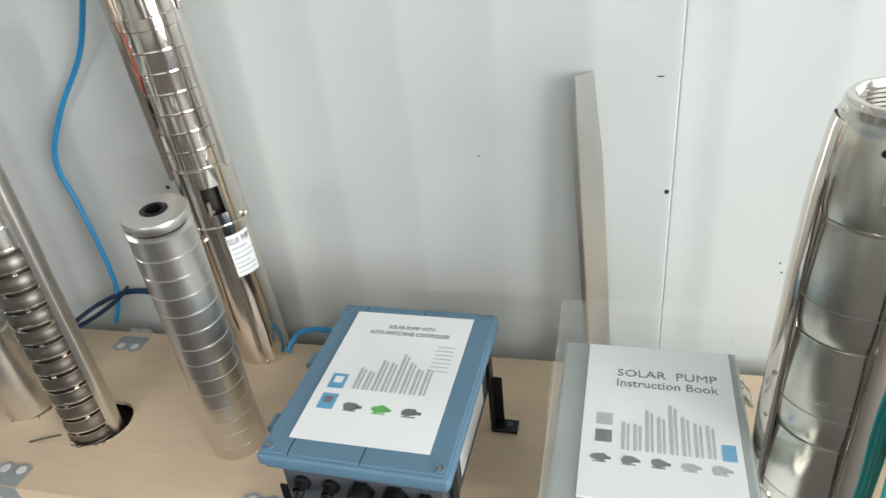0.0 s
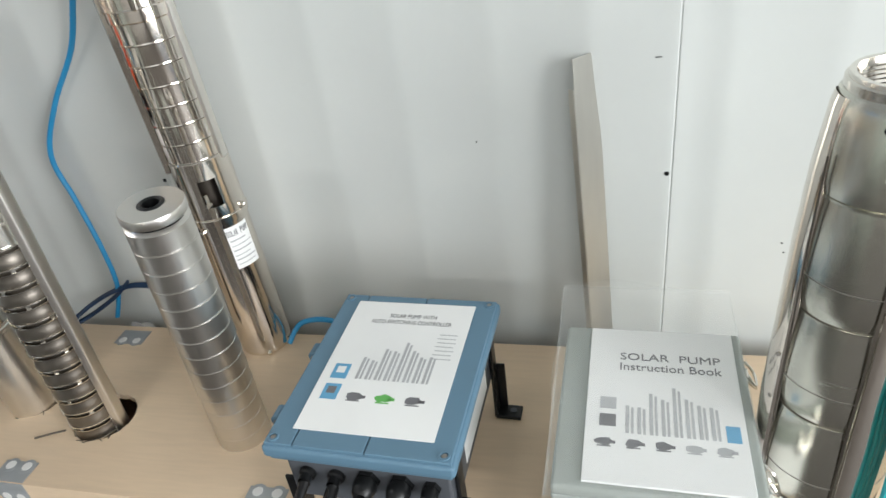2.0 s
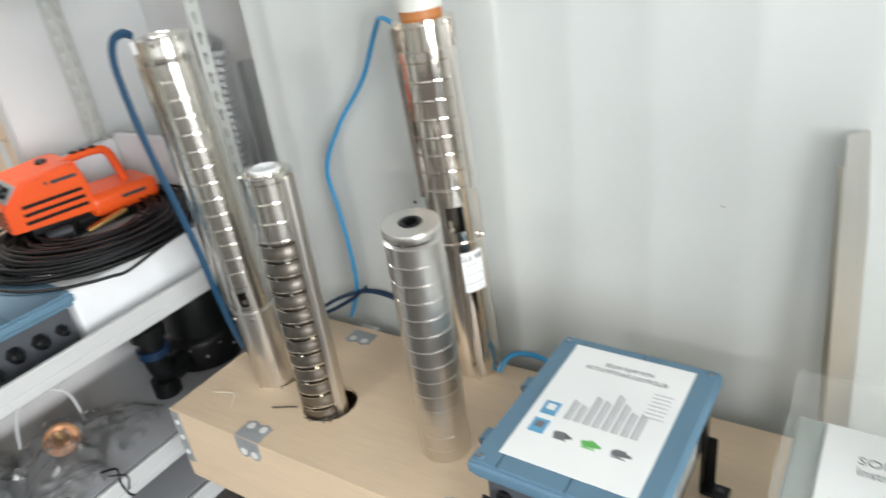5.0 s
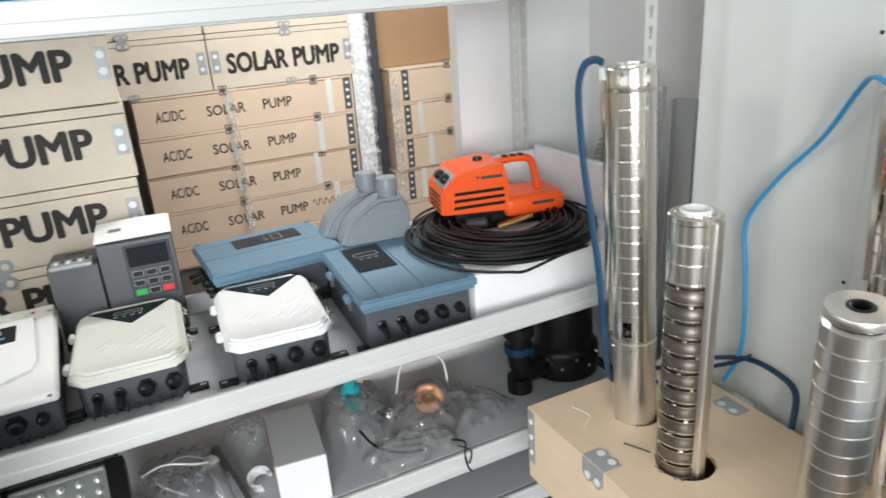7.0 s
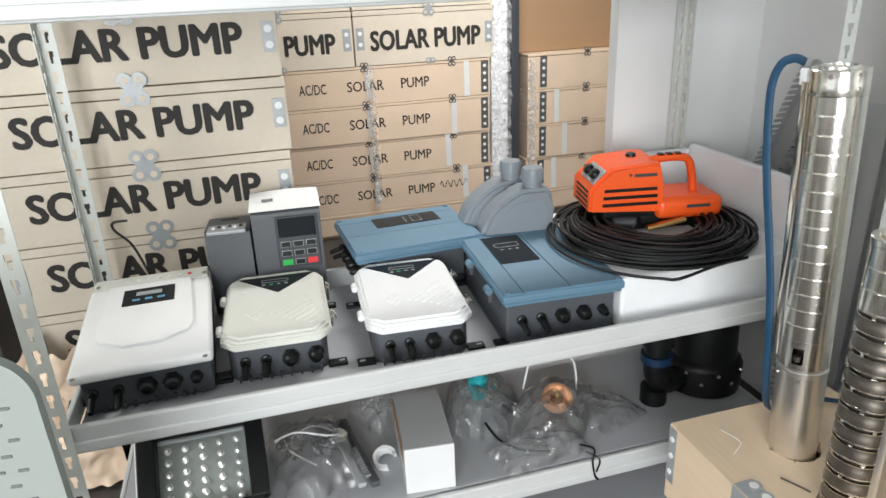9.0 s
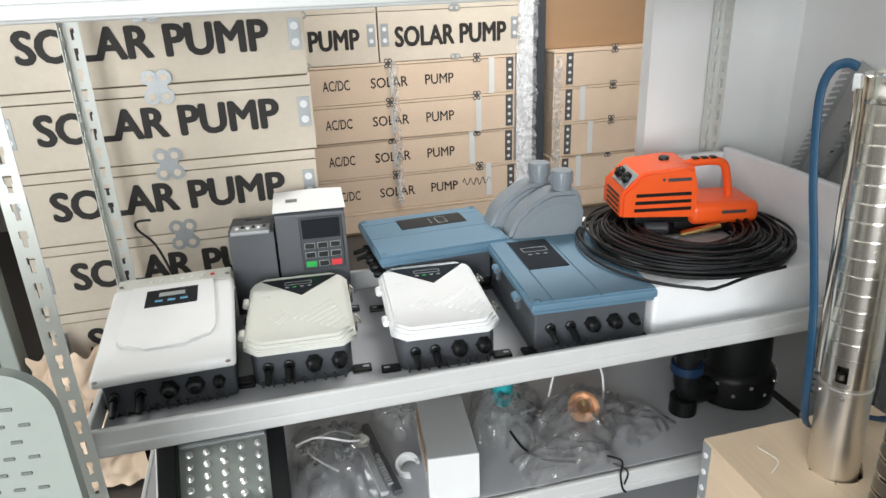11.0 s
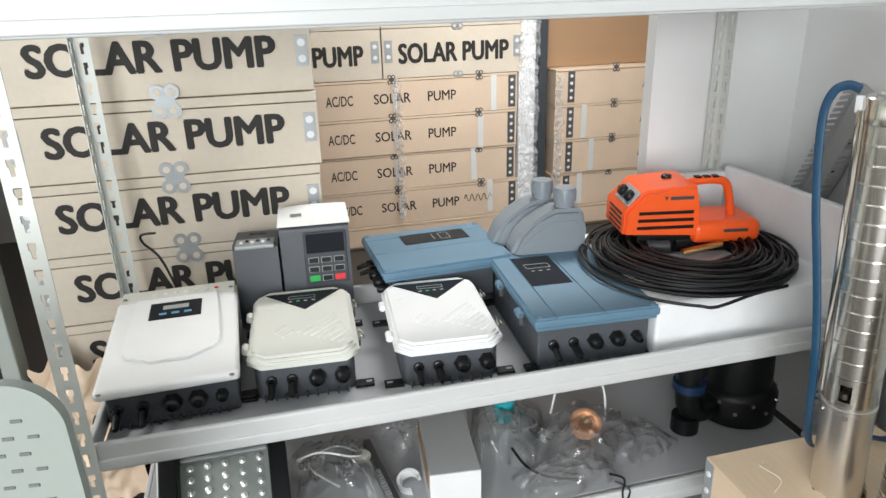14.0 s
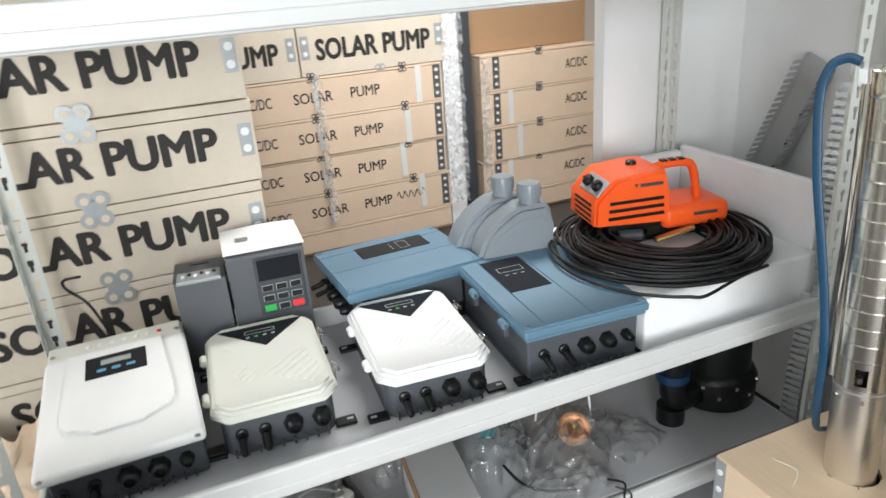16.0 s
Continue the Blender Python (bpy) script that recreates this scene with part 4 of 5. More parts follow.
pale_controller(pose(-1.875, 1.000, DZ, 0, 0, 86), "white solar pump controller with ribbed lid on the shelf", WHITEP)
pale_controller(pose(-1.915, 0.655, DZ, 0, 0, 87), "ivory solar pump controller with ribbed lid on the shelf", IVORY, 0.262, 0.385, 0.115)

# large white inverter, its back a little raised
inv = thing("inverter", "large white pump inverter with a small display", "controller", pose(-1.925, 0.348, DZ, 3.5, 0, 91.5) @ pose(0, 0, 0.046), "pump controllers")
w, d = 0.30, 0.47
part("body", slab((0.004, 0.01, 0.020), (w - 0.024, d - 0.03, 0.096), 0.006), CHAR, inv)
part("back_rail", slab((0, d / 2 - 0.022, -0.042), (w - 0.08, 0.02, 0.036), 0.003), CHAR, inv)
part("lid", Build().box((0, -0.032, 0.076), (w, d - 0.065, 0.026), 0.010, seg=3), WHITEP, inv)
part("raised_panel", Build().prism([(0.108, 0.168), (-0.108, 0.168)] + [(-0.045 - 0.063 * math.cos(radians(g)), -0.075 - 0.075 * math.sin(radians(g))) for g in range(0, 91, 10)] + [(0.045 + 0.063 * math.cos(radians(g)), -0.075 - 0.075 * math.sin(radians(g))) for g in range(90, -1, -10)], 0.011, pose(0, 0, 0.085), 0.009), WHITEP, inv)
part("key_strip", slab((0, d / 2 - 0.032, 0.078), (w - 0.01, 0.062, 0.018), 0.004), IVORY, inv, "ivory strip with a row of lamps")
for k in range(7):
    part("key", Build().lathe([(0.0001, 0.0025), (0.005, 0.002), (0.006, 0)], 14), RED if k == 6 else WHITEP, inv, m=pose(-0.06 + 0.026 * k, d / 2 - 0.034, 0.087))
scr = part("display", slab((0, 0, 0), (0.125, 0.088, 0.002), 0.0008), SCREEN, inv, "dark display with a grey readout", pose(0.0, 0.085, 0.0962))
part("readout", slab((0, 0.014, 0.0014), (0.062, 0.020, 0.0008)), GLYPH, scr)
for k in range(3):
    part("key", slab((-0.030 + 0.03 * k, -0.018, 0.0014), (0.018, 0.010, 0.0008), 0.0003), BLUEINK, scr)
for sx in (-1, 1):
    for sy in (-0.245, 0.19):
        part("screw", Build().lathe([(0.0001, 0.001), (0.005, 0.001), (0.006, 0)], 14), DULL, inv, m=pose(sx * (w / 2 - 0.016), sy, 0.0892))
for x, r, kind in ((-0.38, 0, "m"), (-0.20, 0, "f"), (0.0, 0.021, "g"), (0.18, 0.021, "g"), (0.35, 0.014, "g")):
    gland(inv, x * w, -d / 2 + 0.026, 0.022, r, 0.026) if kind == "g" else connector(inv, x * w, -d / 2 + 0.026, 0.022, kind == "f")
for k in range(12):
    part("fin", slab((-w / 2 + 0.035 + k * (w - 0.07) / 11, -d / 2 + 0.024, -0.020), (0.004, 0.014, 0.014), 0.001), CHAR, inv)
part("foot", slab((w / 2 + 0.008, -d / 2 + 0.07, -0.024), (0.04, 0.028, 0.008), 0.002), BLACK, inv)
part("foot", slab((-w / 2 - 0.008, -d / 2 + 0.07, -0.024), (0.04, 0.028, 0.008), 0.002), BLACK, inv)
solo("black_wire", Build().tube([(-2.16, 0.335, DZ + 0.13), (-2.185, 0.30, 0.83), (-2.195, 0.262, 0.875), (-2.19, 0.262, 0.90), (-2.18, 0.30, 0.905)], 0.0035, 8), CABLE, "short black wire rising behind the inverter", "wire")


def drive(m, label, w, h, d, keys):
    """Upright dark grey frequency drive with a keypad; face looks to -y."""
    c = thing("frequency_drive", label, "drive", m, "frequency drives")
    outline = [(-d / 2, 0), (d / 2, 0), (d / 2, h), (-d / 2 + 0.012, h), (-d / 2 - 0.0, h - 0.015)]
    part("body", Build().prism([(x, y) for x, y in outline], w, pose(-w / 2, 0, 0, 90, 0, 90), 0.002), DGREY, c)
    part("side_seam", slab((w / 2 + 0.0005, -d * 0.15, h * 0.5), (0.002, 0.003, h * 0.86)), BLACK, c)
    if keys:
        pad = part("keypad", slab((w * 0.14, -d / 2 - 0.003, h - 0.096), (w * 0.62, 0.008, 0.152), 0.003), CHAR, c)
        part("screen", slab((w * 0.14, -d / 2 - 0.0078, h - 0.052), (w * 0.55, 0.002, 0.056), 0.0006), SCREEN, pad)
        for i in range(3):
            for j in range(3):
                mat = GREEN if (i, j) == (2, 0) else RED if (i, j) == (2, 2) else CHAR
                k = part("key", slab((w * 0.14 + (j - 1) * w * 0.185, -d / 2 - 0.0078, h - 0.101 - i * 0.027), (w * 0.150, 0.003, 0.0170), 0.001), GLYPH if mat is CHAR else mat, pad)
                if mat is CHAR:
                    part("key_face", slab((w * 0.14 + (j - 1) * w * 0.185, -d / 2 - 0.0092, h - 0.101 - i * 0.027), (w * 0.134, 0.0012, 0.0142)), BLACK, k)
        part("top_sheet", Build().sheet(lambda u, v: Vector(((u - 0.5) * w * 1.04, -d / 2 - 0.006 + v * d * 0.95, h + 0.001 + 0.010 * v + 0.004 * math.sin(3 * u) * v)), 8, 8), PAPER, c, "white printed sheet lying on top")
        part("print_block", slab((-w * 0.25, -0.01, h + 0.0085), (0.032, 0.028, 0.001)), PAPERINK, c)
    else:
        face = part("face_panel", slab((0, -d / 2 + 0.016, h - 0.002), (w * 0.86, 0.07, 0.012), 0.003), GALV, c)
        for k in range(6):
            part("terminal", slab((-w * 0.3 + w * 0.12 * k, -d / 2 + 0.01 + 0.012 * (k % 2), h + 0.005), (w * 0.07, 0.012, 0.006), 0.001), BLACK if k % 2 else WHITEP, face)
        part("grip", slab((0, d / 2 - 0.03, h - 0.001), (w * 0.4, 0.014, 0.006), 0.002), BLACK, c)
    return c


drive(pose(-2.210, 0.720, DZ, -2, 0, 87), "dark grey frequency drive with keypad and paper on top", 0.190, 0.290, 0.19, True)
drive(pose(-2.200, 0.557, DZ, -4, 0, 86), "small dark grey frequency drive without keypad", 0.122, 0.243, 0.15, False)

# ---- leaflets ----


def pump_row(parent, x0, y0, w, z, hs, mat):
    for k, hh in enumerate(hs):
        b = Build().box((x0 + k * w, y0 + hh / 2, z), (w * 0.30, hh, 0.0004)).box((x0 + k * w + w * 0.42, y0 + hh * 0.47, z), (w * 0.22, hh * 0.94, 0.0004))
        part("printed_pump", b, mat, parent)


def blot(parent, x, y, s, mat, z, seed):
    rng = random.Random(seed)
    pts = [(x + s * (0.75 + 0.35 * rng.random()) * math.cos(k * 0.524), y + s * 0.62 * (0.7 + 0.4 * rng.random()) * math.sin(k * 0.524)) for k in range(12)]
    b = Build().prism(pts, 0.0004, pose(0, 0, z - 0.0002))
    b.box((x + s * 0.9, y - s * 0.05, z), (s * 0.7, s * 0.4, 0.0004)).box((x, y - s * 0.65, z), (s * 1.5, s * 0.16, 0.0004))
    part("printed_motor", b, mat, parent)


leaflet = thing("leaflet", "white printed leaflet lying on the blue controller", "leaflet", pose(-0.392, 1.634, CZ + 0.2242, 0.25, 0, -1.4))
part("sheet", slab((0, 0, 0), (0.210, 0.297, 0.0016), 0.0004), PAPER, leaflet)
lettering("SOLAR PUMP WITH", 0.082, 0.0095, PAPERINK, leaflet, pose(0.004, 0.112, 0.0010))
lettering("AUTO-SWITCHING CONTROLLER", 0.140, 0.0095, PAPERINK, leaflet, pose(0.004, 0.096, 0.0010))
for k in range(7):
    part("text_bar", slab((0.076 - 0.002 * (k % 2), 0.070 - 0.0095 * k, 0.0010), (0.030, 0.0016, 0.0004)), LIGHTINK, leaflet)
pump_row(leaflet, -0.046, -0.042, 0.0152, 0.0010, [0.048, 0.042, 0.070, 0.066, 0.088, 0.070, 0.056, 0.058], LIGHTINK)
for y in (-0.028, -0.072):
    f = part("printed_box", slab((-0.076, y, 0.0010), (0.026, 0.032, 0.0004)), BLUEINK, leaflet)
    part("printed_face", slab((-0.076, y + 0.003, 0.0013), (0.014, 0.014, 0.0004)), PAPERINK if y < -0.05 else PAPER, f)
for k, mat in enumerate((PAPERINK, GREENINK, PAPERINK)):
    blot(leaflet, -0.036 + 0.046 * k, -0.078, 0.014, mat, 0.0010, k)

# ---- clear-lidded box with the instruction book in a pouch ----
meter = thing("control_box", "pale grey control box with wire latches under a booklet", "controller", pose(0.0, 1.605, CZ, 0, 0, -1.0), "pump controllers")
part("body", slab((0, 0, 0.088), (0.245, 0.30, 0.176), 0.008), GREYGREEN, meter)
part("rim", slab((0, 0, 0.178), (0.262, 0.318, 0.012), 0.004), GREYGREEN, meter)
part("lid", slab((0, 0, 0.193), (0.262, 0.318, 0.020), 0.006), GREYGREEN, meter)
for y in (-0.105, 0.085):
    part("latch", Build().box((0.134, y, 0.172), (0.005, 0.03, 0.034), 0.002).tube([(0.132, y - 0.016, 0.198), (0.146, y - 0.014, 0.18), (0.146, y + 0.014, 0.18), (0.132, y + 0.016, 0.198)], 0.0022, 6).tube([(0.136, y - 0.01, 0.182), (0.150, y, 0.162), (0.136, y + 0.01, 0.182)], 0.002, 6), STEEL, meter, "bright wire latch")
for x in (-0.07, -0.01, 0.05):
    gland(meter, x, -0.150, 0.11, 0.018, 0.034)
part("side_plate", slab((0.126, 0.0, 0.09), (0.004, 0.26, 0.15), 0.001), WHITEP, meter)
book = thing("instruction_book", "white solar pump instruction book in a clear pouch", "book", pose(0.012, 1.603, CZ + 0.2075, 0.5, 0, -1.2))
part("cover", slab((0, 0, 0.0), (0.208, 0.297, 0.004), 0.001), PAPER, book)
lettering("SOLAR  PUMP", 0.142, 0.0150, PAPERINK, book, pose(0.012, 0.086, 0.0023))
lettering("Instruction Book", 0.142, 0.0150, PAPERINK, book, pose(0.012, 0.064, 0.0023))
pump_row(book, -0.048, -0.065, 0.0158, 0.0023, [0.050, 0.048, 0.076, 0.066, 0.090, 0.070, 0.060, 0.058], LIGHTINK)
for y, mt in ((-0.012, LIGHTINK), (-0.044, PAPERINK)):
    part("printed_box", slab((-0.074, y, 0.0023), (0.022, 0.022, 0.0004)), mt, book)
part("printed_tank", Build().box((0.087, -0.052, 0.0023), (0.018, 0.028, 0.0004)), BLUEINK, book)
for k in range(5):
    blot(book, -0.078 + 0.038 * k, -0.082, 0.012, PAPERINK if k < 3 else LIGHTINK, 0.0023, 10 + k)
pouch = thing("clear_pouch", "clear plastic pouch round the instruction book", "pouch")
part("front_sheet", Build().sheet(lambda u, v: Vector((-0.142 + 0.272 * u + 0.004 * math.sin(9 * v + 2 * u), 1.425 + 0.425 * v, CZ + 0.2125 + 0.014 * max(0, v - 0.72) * 6 * (0.6 + 0.5 * math.sin(5 * u)) + 0.0012 * math.sin(17 * u + 9 * v))), 30, 36), POUCH, pouch)
part("back_sheet", Build().sheet(lambda u, v: Vector((-0.142 + 0.272 * u, 1.42 + 0.43 * v, CZ + 0.2048 + 0.010 * max(0, v - 0.76) * 6)), 6, 12), POUCH, pouch)
for a, b in (((-0.139, 1.43, CZ + 0.209), (-0.139, 1.85, CZ + 0.215)), ((0.128, 1.43, CZ + 0.209), (0.128, 1.85, CZ + 0.215)), ((-0.139, 1.848, CZ + 0.222), (0.128, 1.848, CZ + 0.222))):
    part("welded_edge", Build().cyl(a, b, 0.0016, 6), POUCH, pouch)

# ---- foam, cable coil, washer and bottles ----
foam = Build().box((-1.92, 1.78, DZ + 0.075), (0.54, 0.55, 0.150), 0.010).box((-1.93, 2.065, DZ + 0.165), (0.52, 0.025, 0.33), 0.006).box((-2.19, 1.94, DZ + 0.22), (0.03, 0.22, 0.19), 0.006)
solo("foam_block", foam, FOAM, "white foam packing block with raised edges on the shelf", "foam")
CO = Vector((-1.915, 1.745, DZ + 0.150))
rng = random.Random(4)


def winding(r, z, n=46, wob=0.006, a0=0.0, a1=360.0, out=0.0):
    p1, p2, e = rng.random() * 6, rng.random() * 6, rng.uniform(-0.012, 0.012)
    pts = []
    for k in range(n + 1):
        a = radians(a0 + (a1 - a0) * k / n)
        rr = r + wob * math.sin(2 * a + p1) + wob * 0.7 * math.sin(3 * a + p2) + e * math.cos(a)
        pts.append(CO + Vector((rr * 0.98 * math.cos(a) + 0.02, rr * 1.0 * math.sin(a), z + 0.005 * math.sin(2 * a + p2))))
    return pts


coil = thing("cable_coil", "large coil of thin black cable lying on the foam", "cable")
for k in range(44):
    layer = k // 9
    r = 0.155 + 0.0165 * (k % 9) + rng.uniform(-0.008, 0.008) - 0.006 * layer
    part("winding", Build().tube(winding(r, 0.006 + 0.010 * layer + rng.uniform(0, 0.006)), 0.0042, 6, smooth=2), CABLE, coil)
tail = winding(0.315, 0.006, 20, 0.004, -160, -20)
tail += [CO + Vector((0.285, 0.02, 0.004)), CO + Vector((0.268, 0.13, 0.004))]
part("loose_end", Build().tube(tail, 0.0042, 6, smooth=3), CABLE, coil)

washer = thing("pressure_washer", "orange and black electric pump unit lying on the coil", "machine", pose(-1.985, 1.790, DZ + 0.200, 0, 0, 79) @ Matrix.Diagonal((0.88, 0.92, 0.90, 1)))
# length along x, vents on the -y side
prof = [(-0.245, 0.030), (-0.243, 0.105), (-0.178, 0.170), (-0.05, 0.182), (-0.015, 0.180), (0.0, 0.120), (0.005, 0.018)]
part("motor_housing", Build().prism(prof, 0.19, pose(0, 0.095, 0, 90), 0.012).prism([(x * 0.96 - 0.004, 0.004 + z * 0.93) for x, z in prof], 0.004, pose(0, -0.093, 0, 90), 0.002), ORANGE, washer)
part("rear_housing", Build().box((0.095, -0.012, 0.026), (0.23, 0.18, 0.074), 0.026, seg=4), ORANGE, washer)
part("handle", Build().tube([(-0.045, -0.03, 0.166), (0.0, -0.03, 0.178), (0.060, -0.03, 0.181), (0.102, -0.03, 0.170), (0.120, -0.03, 0.125), (0.135, -0.03, 0.045)], 0.0135, 14, 1.0), ORANGE, washer)
for k in range(3):
    part("grip_pad", slab((0.008 + 0.029 * k, -0.03, 0.193), (0.021, 0.022, 0.006), 0.002), BLACK, washer)
for k in range(3):
    part("vent", slab((-0.112, -0.0985, 0.052 + 0.024 * k), (0.185 - 0.004 * k, 0.003, 0.0105), 0.001), BLACK, washer)
for k in range(4):
    part("vent", slab((-0.2445, 0.0, 0.040 + 0.017 * k), (0.003, 0.12, 0.008), 0.001), BLACK, washer)
plate2 = part("dial_plate", slab((0, 0, 0), (0.060, 0.13, 0.006), 0.003), GALV, washer, "grey plate with two dials", pose(-0.212, -0.012, 0.139, 0, -45))
for y in (-0.032, 0.032):
    part("dial", Build().lathe([(0.019, 0), (0.018, 0.014), (0.014, 0.017), (0.0001, 0.017)], 18).box((0, 0, 0.018), (0.006, 0.03, 0.006), 0.001), BLACK, plate2, m=pose(0, y, 0.003))
part("filler_cap", Build().lathe([(0.017, 0), (0.016, 0.010), (0.012, 0.013), (0.0001, 0.013)], 18), BLACK, washer, m=pose(-0.075, 0.02, 0.178))
part("emblem", slab((-0.065, -0.0985, 0.146), (0.075, 0.002, 0.010)), CHAR, washer)
part("emblem", Build().prism([(-0.116, 0.140), (-0.110, 0.152), (-0.122, 0.152)], 0.002, pose(0, -0.0975, 0, 90)), CHAR, washer)
part("emblem", slab((0.12, -0.1030, 0.034), (0.08, 0.002, 0.010)), CHAR, washer)
part("base", Build().box((-0.07, 0, 0.012), (0.25, 0.16, 0.034), 0.008).box((-0.15, -0.05, -0.012), (0.05, 0.05, 0.04), 0.01).box((-0.03, -0.06, -0.010), (0.07, 0.04, 0.035), 0.01), BLACK, washer)
part("nozzle", Build().cyl((-0.165, -0.085, -0.012), (-0.09, -0.100, -0.010), 0.020, 14, bev=0.005), CHAR, washer)
part("wooden_grip", Build().tube([(-0.06, -0.125, -0.022), (0.0, -0.125, -0.012), (0.07, -0.115, -0.004)], 0.013, 10, 0.7), BRASS, washer, "worn orange-brown grip")
part("support", slab((0.02, 0.0, -0.026), (0.28, 0.12, 0.052), 0.01), BLACK, washer)


def bottle(m, label):
    """Flat-sided oil bottle: a slanting shoulder, moulded grip and a screw cap."""
    c = thing("oil_bottle", label, "bottle", m, "oil bottles")
    out = [(-0.120, 0.0), (0.080, 0.0), (0.090, 0.012), (0.092, 0.22), (0.086, 0.262), (0.074, 0.280), (0.000, 0.280), (-0.030, 0.268), (-0.075, 0.240), (-0.110, 0.205), (-0.130, 0.16), (-0.136, 0.10), (-0.136, 0.012)]
    part("body", Build().prism(out, 0.082, pose(0, 0.041, 0, 90), 0.012), BOTTLE, c)
    part("side_mould", Build().prism([(x * 0.84 - 0.004, 0.012 + z * 0.84) for x, z in out], 0.003, pose(0, -0.0402, 0, 90), 0.002), BOTTLE, c)
    part("neck", Build().cyl((0.036, 0, 0.275), (0.036, 0, 0.300), 0.029, 24), BOTTLE, c)
    cap = part("cap", Build().lathe([(0.0325, 0.296), (0.033, 0.332), (0.030, 0.337), (0.0001, 0.337)], 28), BOTTLE, c)
    for k in range(28):
        a = 2 * math.pi * k / 28
        part("rib", Build().box((0.0332 * math.cos(a), 0.0332 * math.sin(a), 0.314), (0.0016, 0.0022, 0.028)), BOTTLE, cap)
    cap.location = (0.036, 0, 0)
    for k in range(7):
        part("grip_rib", slab((0.089, 0, 0.060 + 0.018 * k), (0.010, 0.070, 0.006), 0.002), BOTTLE, c)
    return c


bot = bottle(pose(-2.105, 1.415, DZ, 0, 0, 84), "grey plastic oil bottle with screw cap on the shelf")
copy_thing(bot, pose(-2.205, 1.385, DZ, 0, 0, 88))

# ---- stacked plywood boxes behind the shelf ----


def hinge(parent, x, z, s, y=-0.001, mat=None, quad=True):
    """Four-lobed plate over a joint; face looks to -y."""
    b = Build()
    b.box((x, y, z), (1.5 * s, 0.002, 1.2 * s), 0.0006)
    for dx in (-1, 1):
        for dz in ((-1, 1) if quad else (0,)):
            b.cyl((x + dx * 0.55 * s, y - 0.0016, z + dz * 0.75 * s), (x + dx * 0.55 * s, y + 0.0006, z + dz * 0.75 * s), 0.62 * s, 14)
    h = part("hinge_plate", b, mat or GALV, parent)
    for dx in (-1, 1):
        for dz in ((-1, 1) if quad else (0,)):
            part("rivet", Build().cyl((x + dx * 0.55 * s, y - 0.0030, z + dz * 0.75 * s), (x + dx * 0.55 * s, y - 0.0005, z + dz * 0.75 * s), 0.30 * s, 10), BOXWOOD if mat is None else BOXWOOD2, h)
    return h


def plywood_box(m, label, w, d, h, mat, group, lid=0.03):
    """Box with lid; front looks to -y, base on z = 0, x from 0 to w."""
    c = thing("plywood_box", label, "box", m, group)
    part("body", slab((w / 2, d / 2, (h - lid) / 2), (w - 0.002, d, h - lid - 0.003), 0.002), mat, c)
    part("lid", slab((w / 2, d / 2, h - lid / 2), (w, d + 0.004, lid - 0.003), 0.002), mat, c)
    return c


rng = random.Random(7)
HB = 0.2155
pal = thing("pallet", "wooden pallet under stacked boxes", "pallet")
for k in range(5):
    part("board", slab((-2.44 - 0.07 * k, 0.35, 0.142), (0.06, 0.9, 0.022), 0.002), PLYEDGE, pal)
for y in (-0.02, 0.35, 0.72):
    part("block", slab((-2.58, y, 0.065), (0.34, 0.09, 0.13), 0.002), PLYEDGE, pal)
for k in range(7):
    z0 = 0.156 + HB * k
    dx, dy = rng.uniform(-0.004, 0.004), rng.uniform(-0.006, 0.006)
    c = plywood_box(pose(-2.35 + dx, -0.075 + dy, z0, 0, 0, 90 + rng.uniform(-0.4, 0.4)), "pale plywood box stencilled SOLAR PUMP with galvanised hinges", 0.842, 0.36, HB, BOXWOOD, "stacked pump boxes")
    lettering("SOLAR PUMP", 0.645, 0.088, INK, c, pose(0.422, -0.0015, HB * 0.53, 90), 0.045)
    hinge(c, 0.43, HB - 0.006, 0.034, -0.0035)
    for x in (0.815, 0.03):
        b = Build().box((x, -0.0015, HB * 0.52), (0.034, 0.002, 0.085), 0.0008)
        p = part("end_plate", b, GALV, c)
        for dz in (-0.022, 0.022):
            part("rivet", Build().cyl((x, -0.004, HB * 0.52 + dz), (x, -0.002, HB * 0.52 + dz), 0.011, 12), WHITEP, p)

HM = 0.2185
SMALL = pbr("dark_hinge_plate", (0.10, 0.10, 0.10), 0.5, 0.3, 0.2, 60, 0.05)


def acdc_box(m, w, tape, dots, words=(("AC/DC", 0.181, 0.154), ("SOLAR", 0.486, 0.216), ("PUMP", 0.782, 0.171)), hinges=(0.485, 1.01)):
    c = plywood_box(m, "tan board box printed AC/DC SOLAR PUMP", w, 0.55, HM, BOXWOOD2, "stacked pump boxes", 0.016)
    for s, y, ww in words:
        lettering(s, ww, 0.058, INK, c, pose(y, -0.001, HM * 0.50, 90), 0.014)
    for x in hinges:
        hinge(c, x, HM - 0.004, 0.020, -0.0035, SMALL)
    if tape:
        part("tape", slab((tape, -0.0025, HM * 0.5), (0.035, 0.002, HM * 0.95)), TAPE, c, m=pose(0, 0, 0, 0, rng.uniform(-2, 2)))
    part("corner_strip", slab((dots, -0.0015, HM * 0.5), (0.045, 0.002, HM * 0.86)), SMALL, c)
    for k in range(4):
        part("rivet", Build().cyl((dots, -0.004, HM * (0.2 + 0.2 * k)), (dots, -0.002, HM * (0.2 + 0.2 * k)), 0.010, 10), WHITEP, c)
    return c


